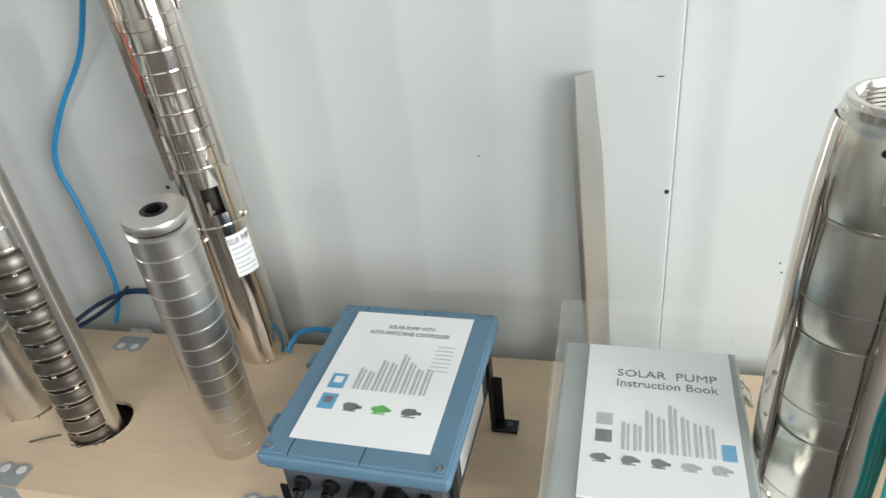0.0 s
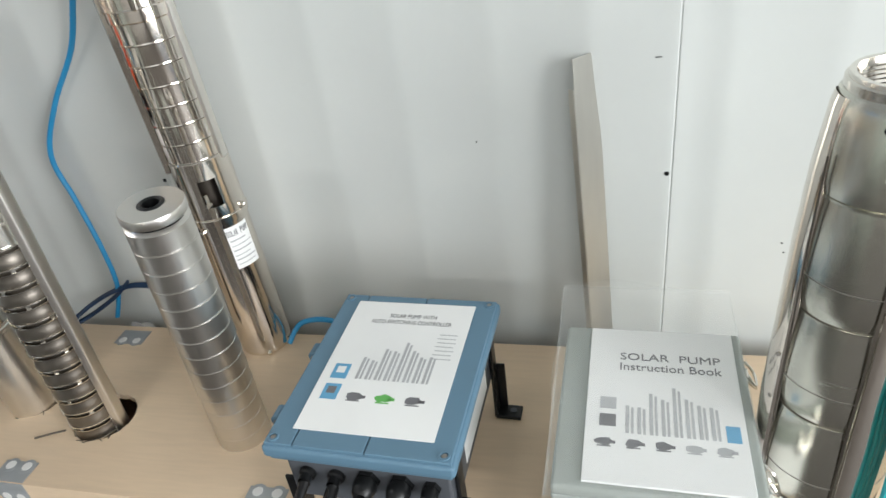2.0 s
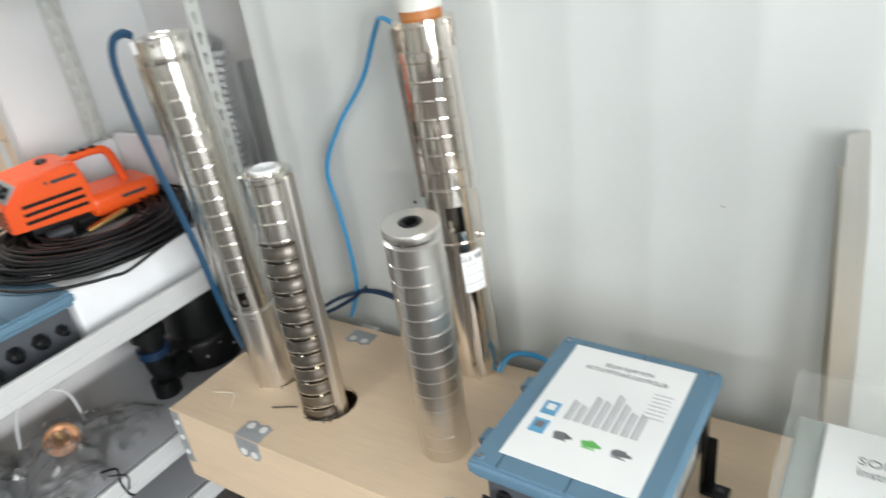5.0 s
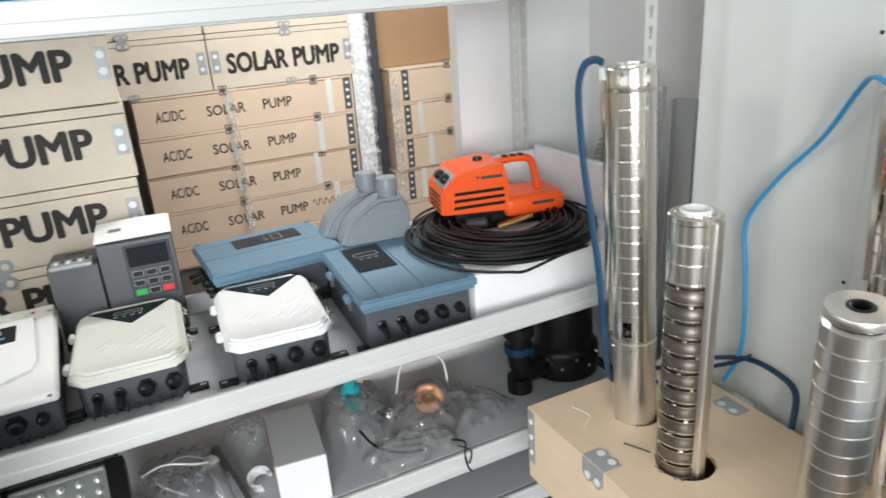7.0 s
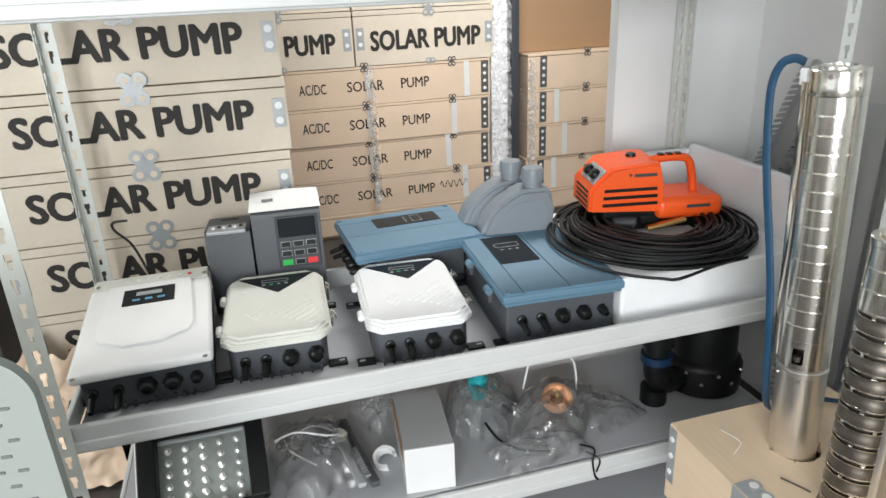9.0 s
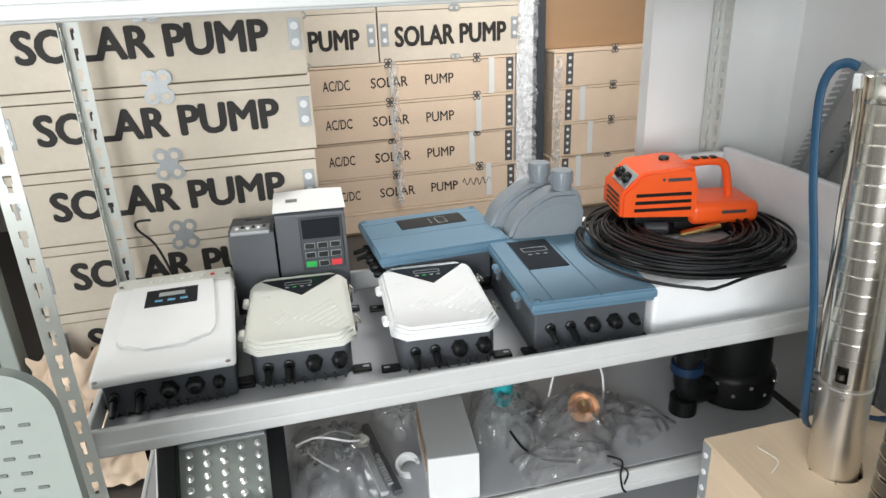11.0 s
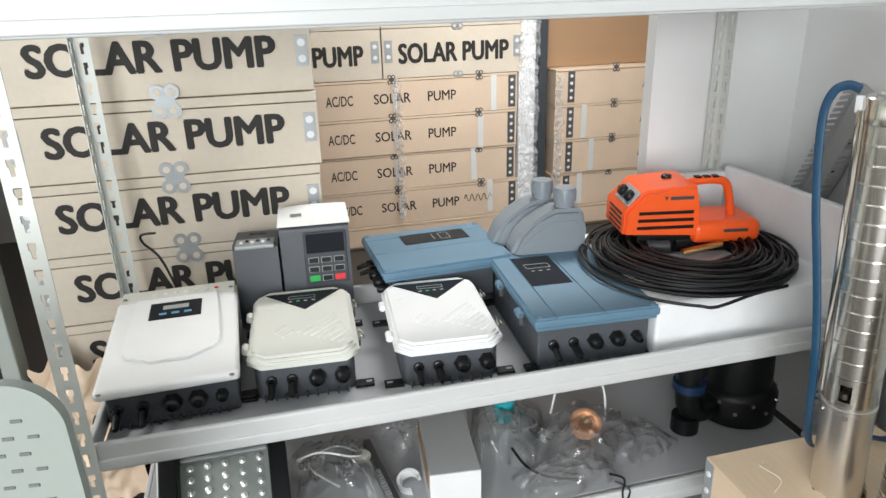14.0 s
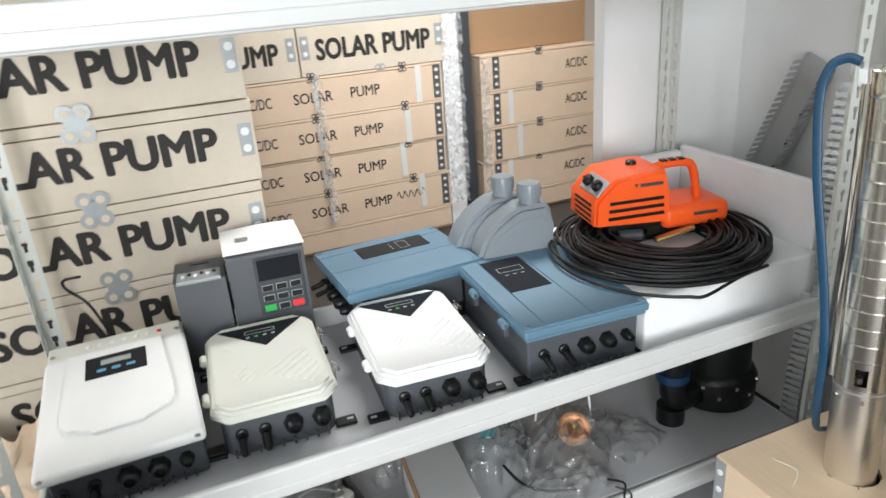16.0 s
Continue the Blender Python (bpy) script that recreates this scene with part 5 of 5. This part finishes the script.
pal2 = thing("pallet", "wooden pallet under stacked boxes", "pallet")
for k in range(6):
    part("board", slab((-4.31 - 0.09 * k, 1.85, 0.011), (0.08, 2.3, 0.022), 0.002), PLYEDGE, pal2)
for y0 in (0.85, 2.345):
    plywood_box(pose(-4.25, y0, 0.022, 0, 0, 90), "tan board box at the bottom of the stack", 1.25, 0.55, 0.127, BOXWOOD2, "stacked pump boxes", 0.016)
for k in range(4):
    c = acdc_box(pose(-4.25 + rng.uniform(-0.006, 0.006), 0.85 + rng.uniform(-0.01, 0.01), 0.150 + HM * k, 0, 0, 90), 1.25, (1.07, 0.98, 1.02, 1.10)[k], 1.215)
    part("tape", slab((0.50, -0.003, HM * 0.55), (0.022, 0.002, HM * 0.8)), TAPE, c)
    if k == 0:
        pen = [(0.90 + 0.012 * i, -0.002, HM * 0.55 + 0.025 * math.sin(i * 1.9)) for i in range(16)]
        part("scribble", Build().tube(pen, 0.0022, 5, smooth=3), INK, c)
for k in range(3):
    c = acdc_box(pose(-4.25 + rng.uniform(-0.006, 0.006), 2.345 + rng.uniform(-0.01, 0.01), 0.150 + HM * (k + 0.0), 0, 0, 90), 1.25, 0.20 if k != 1 else 0.26, 0.105, (("AC/DC", 0.67, 0.16),), (0.40, 1.0))
c = acdc_box(pose(-4.25, 2.345, 0.150 + HM * 3, 0, 0, 90), 1.25, 0, 0.105, (("AC/DC", 0.67, 0.16),), (0.40, 1.0))
for z0 in (1.025, 1.328):
    for y0, w in ((0.43, 0.852), (1.288, 0.838)):
        c = plywood_box(pose(-4.25 + rng.uniform(-0.008, 0.008), y0, z0, 0, 0, 90), "pale plywood box stencilled SOLAR PUMP with galvanised hinges", w, 0.5, 0.302, BOXWOOD, "stacked pump boxes")
        lettering("SOLAR PUMP", 0.662, 0.112, INK, c, pose(0.422, -0.0015, 0.135, 90), 0.045)
        hinge(c, 0.44, 0.298, 0.030, -0.0035)
        hinge(c, 0.44, 0.010, 0.026, -0.0035, quad=False)
        for x in (0.035, w - 0.035):
            p = part("end_plate", slab((x, -0.0015, 0.15), (0.045, 0.002, 0.12), 0.0008), GALV, c)
            for dz in (-0.03, 0.03):
                part("rivet", Build().cyl((x, -0.004, 0.15 + dz), (x, -0.002, 0.15 + dz), 0.012, 10), WHITEP, p)
carton = thing("carton", "large brown cardboard carton standing on boxes", "carton", pose(-4.36, 2.30, 1.025, 0, 0, 90))
part("body", slab((0.45, 0.25, 0.3), (0.9, 0.5, 0.6), 0.004), CARD, carton)
part("flap", slab((0.45, -0.01, 0.62), (0.88, 0.005, 0.18), 0.001), CARD, carton)


def wrap(y0, y1, z0, z1, x):
    """Crumpled stretch film hanging at a stack's edge."""
    nr = random.Random(int(y0 * 100))
    ph = [nr.random() * 6 for _ in range(6)]

    def at(u, v):
        y = y0 + (y1 - y0) * u
        z = z0 + (z1 - z0) * v
        bulge = 0.010 * math.sin(u * 8 + v * 23 + ph[0]) + 0.028 * noise.noise(Vector((u * 5, v * 34, y0))) + 0.018 * noise.noise(Vector((u * 11, v * 80, 2)))
        return Vector((x + bulge + 0.026, y + 0.010 * noise.noise(Vector((v * 17, u * 2, 9))), z))

    return Build().sheet(at, 16, 150)


solo("stretch_film", wrap(2.10, 2.225, 0.16, 1.62, -4.25), FILM, "crumpled clear stretch film round the box stack", "film")
solo("stretch_film", wrap(2.335, 2.385, 0.16, 1.0, -4.24), FILM, "clear stretch film round the tan boxes", "film")
solo("stretch_film", wrap(1.34, 1.38, 0.2, 1.03, -4.243), FILM, "strip of stretch film over the tan boxes", "film")
# unseen pale slab, added so that the film in front shows bright
solo("foam_sheet", Build().box((-4.40, 2.160, 0.83), (0.30, 0.105, 1.62), 0.004), FOAM, "pale backing added behind the stretch film to make it read bright", "foam")
# added dark slab, stands in for the shade between the two stacks
solo("dark_board", Build().box((-4.42, 2.262, 0.85), (0.35, 0.05, 1.7), 0.004), CHAR, "dark filler standing in for the shaded gap between the box stacks", "board")

# ---- left side of the opening ----
wall_south_part = Build().box((-2.275, -1.66, 1.35), (0.05, 3.0, 2.7)).box((-2.262, -0.150, 1.35), (0.075, 0.045, 2.7), 0.004).box((-2.232, -0.195, 1.35), (0.03, 0.03, 2.7), 0.003)
tagged(new("wall_opening_frame", wall_south_part.mesh("wall_opening_frame", GREYGREEN)), "grey-green metal frame beside the storage opening", "wall", kind="structure")
crum = Build().sheet(lambda u, v: Vector((-2.245 + 0.05 * noise.noise(Vector((u * 3, v * 5, 1))) + 0.012 * noise.noise(Vector((u * 9, v * 13, 4))), -0.115 + 0.25 * u + 0.03 * noise.noise(Vector((v * 7, 2, u))), 0.02 + (0.50 + 0.06 * noise.noise(Vector((u * 6, 3, 3)))) * v)), 40, 60)
solo("crumpled_paper", crum, BOXWOOD2, "crumpled brown packing paper hanging beside the boxes", "paper")
chair = thing("plastic_chair", "grey-green plastic chair with a woven-pattern backrest", "chair", pose(-1.10, 0.138, 0, 0, 0, 84) @ Matrix.Diagonal((1, 1, 1.04, 1)))
corner = [(0.158 + 0.062 * math.sin(radians(g)), 0.986 + 0.062 * math.cos(radians(g))) for g in range(90, -1, -9)]
bk = Build().prism([(-0.20, 0.50), (0.20, 0.50), (0.222, 0.80)] + corner + [(-x, z) for x, z in corner[::-1]] + [(-0.222, 0.80)], 0.016, pose(0, 0.016, 0, 90), 0.005)
backrest = part("backrest", bk, GREYGREEN, chair)
DASH = Build().box((0, 0, 0), (0.013, 0.003, 0.0042), 0.0010).mesh("dash", DASHSHADE)
for i in range(14):
    for j in range(22):
        x = -0.182 + 0.028 * i + (0.014 if j % 2 else 0)
        if abs(x) < 0.195:
            part("slot", DASH, None, backrest, m=pose(x, -0.0005, 0.54 + 0.022 * j))
part("seat", slab((0, -0.20, 0.43), (0.43, 0.42, 0.03), 0.01), GREYGREEN, chair)
for x in (-0.19, 0.19):
    part("leg", slab((x, -0.38, 0.21), (0.035, 0.035, 0.42), 0.006), GREYGREEN, chair)
    part("leg", slab((x, 0.005, 0.26), (0.035, 0.03, 0.52), 0.006), GREYGREEN, chair)

# ---- cable ducts in the recess ----


def duct(m, label, w, h, mat, slots=True):
    c = thing("cable_duct", label, "duct", m, "cable ducts")
    b = Build().box((0, 0.03, h / 2), (w, 0.003, h))
    part("back", b, mat, c)
    n = int(h / 0.021)
    if slots:
        for sx in (-1, 1):
            part("root", slab((sx * w / 2, 0.020, h / 2), (0.002, 0.02, h)), mat, c)
            me = Build().box((0, 0, 0), (0.002, 0.036, 0.013), 0.0005).mesh("finger", mat)
            for k in range(n):
                part("finger", me, None, c, m=pose(sx * w / 2, -0.006, 0.012 + 0.021 * k))
        for k in range(n):
            part("bar", slab((0, -0.0245, 0.012 + 0.021 * k), (w, 0.0015, 0.013)), mat, c) if w < 0.05 else None
    else:
        for sx in (-1, 1):
            part("side", slab((sx * w / 2, 0.0, h / 2), (0.002, 0.062, h)), mat, c)
    return c


duct(pose(-1.722, 2.117, 0.0, -1.5, 1.3, 22), "white slotted cable duct standing behind the crate", 0.045, 1.168, SHELFW)
duct(pose(-1.640, 2.20, 0.0, -2, 0, 30), "open grey cable duct standing in the recess", 0.070, 1.13, SHELFW, False)
duct(pose(-1.560, 2.24, 0.0, -2, 4, 10), "grey slotted cable duct standing in the recess", 0.06, 1.20, DUCT)
p = duct(pose(-2.30, 2.29, 0.35, 0, 24, 0), "wide grey slotted duct leaning in the corner", 0.10, 0.92, DUCT)
for k in range(5):
    part("slot", slab((0.02, 0.0275, 0.45 + 0.1 * k), (0.008, 0.003, 0.022)), BLACK, p)
part("prop", slab((0.0, 0.02, 0.004), (0.09, 0.06, 0.006)), DUCT, p)

# ---- lower shelf ----
flood = thing("flood_light", "black LED flood light with rows of lenses", "lamp", pose(-1.690, 0.425, LZ + 0.006, 0, 0, 90) @ pose(0, 0, 0.0, 42))
w, h = 0.280, 0.240
for c, s in (((0, h - 0.004, 0.02), (w, 0.044, 0.06)), ((0, 0.014, 0.02), (w, 0.03, 0.06)), ((-w / 2 + 0.010, h / 2, 0.02), (0.044, h - 0.05, 0.06)), ((w / 2 - 0.010, h / 2, 0.02), (0.044, h - 0.05, 0.06))):
    part("frame", slab(c, s, 0.004), BLACK, flood)
part("reflector", slab((0, h / 2, 0.002), (w - 0.055, h - 0.055, 0.004)), GREYGREEN, flood)
part("bevel", Build().box((0, h - 0.036, 0.022), (w - 0.07, 0.012, 0.012), 0.003), GALV, flood)
for i in range(5):
    for j in range(6):
        l = part("lens", Build().lathe([(0.0095, 0), (0.0088, 0.005), (0.0001, 0.009)], 14), LED, flood, m=pose(-0.084 + 0.042 * i, 0.040 + 0.029 * j, 0.004))
        part("chip", slab((0.0035, -0.002, 0.0085), (0.005, 0.005, 0.002)), GALV, l)
part("side_fin", slab((-w / 2 - 0.012, h / 2, 0.015), (0.014, h, 0.03), 0.003), WHITEP, flood)
wc = thing("white_carton", "small white carton with a grey top on the lower shelf", "carton", pose(-1.745, 0.985, LZ, 0, 0, 84))
part("body", slab((0, 0, 0.067), (0.128, 0.25, 0.134), 0.002), WHITEP, wc)
part("lid", slab((0, 0, 0.1355), (0.126, 0.248, 0.002), 0.0005), DUCT, wc)
part("flap", slab((-0.066, 0.0, 0.11), (0.0015, 0.22, 0.05)), CARD, wc)

sew = thing("sewage_pump", "black cast sewage pump on the lower shelf", "pump", pose(-1.825, 1.912, LZ, 0, 0, 80), "pumps")
part("volute", Build().lathe([(0.0001, 0), (0.10, 0), (0.115, 0.01), (0.118, 0.09), (0.11, 0.105), (0.098, 0.115), (0.094, 0.22), (0.086, 0.27), (0.05, 0.30), (0.0001, 0.305)], 36), BLACK, sew)
part("outlet", Build().tube([(-0.10, -0.05, 0.06), (-0.16, -0.07, 0.06), (-0.185, -0.075, 0.11), (-0.185, -0.075, 0.22)], 0.036, 14).cyl((-0.185, -0.075, 0.20), (-0.185, -0.075, 0.235), 0.05, 20).cyl((-0.185, -0.075, 0.0), (-0.185, -0.075, 0.05), 0.040, 20), BLACK, sew)
part("band", Build().cyl((-0.185, -0.075, 0.14), (-0.185, -0.075, 0.165), 0.046, 20), INDIGO, sew)
for k in range(8):
    a = radians(200 + 22 * k)
    part("bolt", Build().cyl((0.112 * math.cos(a), 0.112 * math.sin(a), 0.06 + 0.03 * (k % 2)), (0.122 * math.cos(a), 0.122 * math.sin(a), 0.06 + 0.03 * (k % 2)), 0.006, 8), STEEL, sew)


def bag(name, label, c, sx, sy, sz, turn, seed, mat=None):
    """Crumpled clear bag: a pillow with sharp folds, resting on the deck."""
    nr = Vector((seed * 3.1, seed * 1.7, 0))

    def fold(x, y, f, z):
        return 1 - 2.2 * abs(noise.noise(Vector((x * f, y * f, z)) + nr))

    def at(u, v):
        x, y = (u - 0.5) * 2, (v - 0.5) * 2
        dome = max(0.0, (1 - abs(x) ** 3) * (1 - abs(y) ** 3)) ** 0.6
        k = 0.30 * fold(x, y, 2.0, 0) + 0.20 * fold(x, y, 4.3, 3) + 0.10 * fold(x, y, 9, 6)
        wx, wy = noise.noise(Vector((x * 4, y * 4, 8)) + nr), noise.noise(Vector((x * 4, y * 4, 12)) + nr)
        return Vector((sx * (x * (1 + 0.12 * noise.noise(Vector((y * 3, 1, 0)) + nr)) + 0.10 * wx), sy * (y * (1 + 0.12 * noise.noise(Vector((x * 3, 5, 0)) + nr)) + 0.10 * wy), 0.002 + sz * dome * max(0.15, 0.55 + k)))

    ob = new(name, Build().sheet(at, 34, 34).mesh(name, mat or BAG, 14))
    ob.matrix_basis = pose(*c, 0, 0, turn)
    return tagged(ob, label, "bag")


bag("plastic_bag", "clear plastic bag with a teal fitting inside", (-1.905, 1.200, LZ), 0.10, 0.14, 0.10, 65, 1)
bag("plastic_bag", "clear plastic bag over a copper-wound ring", (-1.81, 1.40, LZ), 0.11, 0.15, 0.085, 35, 2)
bag("plastic_bag", "flat clear plastic bag on the lower shelf", (-1.77, 1.555, LZ), 0.08, 0.09, 0.035, 20, 3)
bag("plastic_bag", "tied clear plastic bag at the shelf's front", (-1.68, 1.295, LZ), 0.065, 0.13, 0.05, 12, 4)
bag("plastic_bag", "clear plastic bag of small hardware", (-1.84, 0.70, LZ), 0.15, 0.11, 0.085, 10, 5)
bag("plastic_bag", "small clear plastic bag with white plugs", (-1.98, 0.90, LZ), 0.07, 0.06, 0.07, 30, 6)
ring = thing("wound_ring", "copper-wound stator ring in a clear bag", "ring", pose(-1.790, 1.40, LZ + 0.030, 42, 0, 66))
part("core", Build().lathe([(0.020, 0.004), (0.024, -0.006), (0.032, -0.010), (0.040, -0.006), (0.044, 0.004), (0.043, 0.016), (0.036, 0.025), (0.027, 0.025), (0.021, 0.016), (0.020, 0.004)], 40, pose(0, 0.036, 0.0)), COPPER, ring)
for k in range(30):
    a = 2 * math.pi * k / 30
    part("turn", Build().tube([(0.0205 * math.cos(a), 0.036 + 0.0205 * math.sin(a), 0.010), (0.031 * math.cos(a), 0.036 + 0.031 * math.sin(a), 0.0265), (0.0445 * math.cos(a), 0.036 + 0.0445 * math.sin(a), 0.010)], 0.0030, 5, smooth=3), COPPER, ring)
part("bore_wall", Build().lathe([(0.020, 0.002), (0.020, 0.016), (0.0001, 0.004)], 24, pose(0, 0.036, 0)), BRASS, ring)
solo("teal_fitting", Build().lathe([(0.0001, 0), (0.030, 0), (0.034, 0.02), (0.034, 0.07), (0.022, 0.085), (0.020, 0.11), (0.0001, 0.112)], 24), TEAL, "teal plastic fitting inside a clear bag", "fitting", pose(-1.955, 1.215, LZ + 0.030, 28, 0, 70) @ Matrix.Diagonal((0.9, 0.9, 1.15, 1)))
solo("steel_fitting", Build().cyl((0, 0, 0), (0, 0, 0.07), 0.009, 12).cyl((0, 0, 0.02), (0, 0, 0.035), 0.014, 6).cyl((0, 0, 0.07), (0, 0, 0.10), 0.005, 10), STEEL, "threaded steel fitting on the lower shelf", "fitting", pose(-1.93, 1.285, LZ + 0.03, 75, 0, -60))
solo("white_wire", Build().tube([(-1.90, 1.34, LZ + 0.05), (-1.93, 1.38, LZ + 0.13), (-1.92, 1.45, LZ + 0.155), (-1.89, 1.50, LZ + 0.12), (-1.86, 1.50, LZ + 0.02)], 0.0035, 7), WHITEP, "white wire loop standing out of a bag", "wire")
solo("black_wire", Build().tube([(-1.78, 1.175, LZ + 0.05), (-1.73, 1.20, LZ + 0.02), (-1.69, 1.25, LZ + 0.004), (-1.66, 1.32, LZ + 0.004)], 0.004, 7), CABLE, "black wire on the lower shelf", "wire")
solo("bag_tie", Build().tube([(-1.64, 1.40, LZ + 0.02), (-1.60, 1.42, LZ + 0.03), (-1.585, 1.41, LZ + 0.0), (-1.578, 1.415, LZ - 0.04), (-1.578, 1.425, LZ - 0.055)], 0.003, 6).tube([(-1.61, 1.40, LZ + 0.02), (-1.585, 1.43, LZ + 0.005), (-1.58, 1.42, LZ - 0.03)], 0.0025, 6), CABLE, "black bag tie over the shelf edge", "tie")
rng = random.Random(11)
for k in range(9):
    x, y = -1.84 + rng.uniform(-0.09, 0.08), 0.69 + rng.uniform(-0.07, 0.07)
    r = rng.uniform(0.010, 0.018)
    solo("hose_fitting", Build().lathe([(r * 0.5, 0), (r, 0), (r, r * 0.8), (r * 0.7, r), (r * 0.7, r * 2.6), (r * 0.45, r * 2.6), (r * 0.45, 0)], 16), (GALV, STEEL, LED)[k % 3], "small metal fitting in a clear bag", "fitting", pose(x, y, LZ + 0.014 + r, rng.uniform(60, 110), 0, rng.uniform(0, 360)), "small fittings")
solo("white_wire", Build().tube([(-1.88, 0.60, LZ + 0.06), (-1.85, 0.66, LZ + 0.095), (-1.83, 0.74, LZ + 0.08), (-1.86, 0.77, LZ + 0.06), (-1.90, 0.70, LZ + 0.07), (-1.86, 0.63, LZ + 0.05), (-1.78, 0.70, LZ + 0.03)], 0.003, 7), WHITEP, "white wire tangled in a bag", "wire")
tool = thing("strap_tool", "grey strap tool with a ribbed bar", "tool", pose(-1.80, 0.815, LZ + 0.012, 0, 0, 8))
part("bar", slab((0, 0, 0.02), (0.30, 0.024, 0.018), 0.004), DGREY, tool)
part("arm", slab((0.04, -0.035, 0.03), (0.22, 0.022, 0.014), 0.004), DECK, tool)
part("knob", Build().lathe([(0.0001, 0), (0.022, 0), (0.024, 0.010), (0.018, 0.018), (0.0001, 0.018)], 20), IVORY, tool, m=pose(-0.06, -0.035, 0.035))
for k in range(12):
    part("rib", slab((0.0 + 0.011 * k, -0.012, 0.03), (0.004, 0.016, 0.010), 0.001), GALV, tool)
solo("pipe_clip", Build().lathe([(0.024, 0), (0.032, 0), (0.032, 0.034), (0.024, 0.034), (0.024, 0)], 24, a0=40, a1=300), WHITEP, "white plastic pipe clip on the lower shelf", "clip", pose(-1.765, 0.885, LZ + 0.003, 25, 0, 60))

# ---- top of the shelf and oddments ----
solo("blue_wrap", Build().box((-1.86, 0.9, UZ + 0.068 + 0.075), (0.45, 0.9, 0.15), 0.02), BLUETARP, "blue plastic-wrapped parcel on the top shelf", "parcel")
tw = Build()
for k in range(7):
    d = 0.0062 * k
    tw.tube([(0.268 + d, 1.488 + 0.8 * d, 0.505), (0.264 + d, 1.492 + 0.9 * d, 0.60), (0.262 + d, 1.494 + d, 0.70), (0.258 + d, 1.494 + d, 0.80), (0.268 + d, 1.500 + d, 0.86), (0.300 + d, 1.530 + d, 0.89), (0.345 + d, 1.570, 0.87)], 0.0046, 7)
solo("teal_hose", tw, TEAL, "bundle of teal wires beside the large pump", "wires")

rng = random.Random(21)
for k in range(7):
    r = rng.uniform(0.006, 0.011)
    solo("hose_fitting", Build().lathe([(r * 0.5, 0), (r, 0), (r, r * 1.2), (r * 0.7, r * 1.3), (r * 0.7, r * 5), (r * 0.45, r * 5), (r * 0.45, 0)], 12), (STEEL, GALV, BLACK)[k % 3], "small metal fitting on the lower shelf", "fitting", pose(-1.90 + rng.uniform(-0.05, 0.06), 1.29 + rng.uniform(-0.05, 0.05), LZ + 0.012 + r, rng.uniform(70, 100), 0, rng.uniform(0, 360)), "small fittings")
# splinters and scuffs round the crate holes
for k in range(10):
    a = rng.uniform(0, 6.28)
    cx, cy, r = ((-1.231, 1.70, 0.056), (-1.043, 1.668, 0.065))[k % 2]
    part("splinter", slab((0, 0, 0), (rng.uniform(0.006, 0.016), 0.0016, 0.001)), DARKBROWN, crate, m=pose(cx + r * math.cos(a), cy + r * math.sin(a), CZ + 0.0008, 0, 0, rng.uniform(0, 360)))
solo("wood_splinter", Build().tube([(-1.155, 1.598, CZ + 0.003), (-1.125, 1.612, CZ + 0.004), (-1.10, 1.622, CZ + 0.005)], 0.002, 6), DARKBROWN, "brown wood splinter lying on the crate", "splinter")
solo("thin_wires", Build().tube([(-1.335, 1.60, CZ + 0.004), (-1.31, 1.57, CZ + 0.02), (-1.27, 1.59, CZ + 0.012), (-1.25, 1.56, CZ + 0.003)], 0.0009, 5), IVORY, "thin yellowish wire ends beside the tall pump", "wire")

# blue lead that leaves the back pump and drops behind the controller
lead = Build().tube([(-0.738, 1.905, CZ + 0.008), (-0.710, 1.930, CZ + 0.045), (-0.64, 1.93, CZ + 0.055), (-0.575, 1.905, CZ + 0.035), (-0.535, 1.855, CZ + 0.008), (-0.51, 1.82, CZ + 0.0065)], 0.006, 10)
solo("pump_lead", lead, BLUEC, "blue round cable arching from the polished pump", "cable")
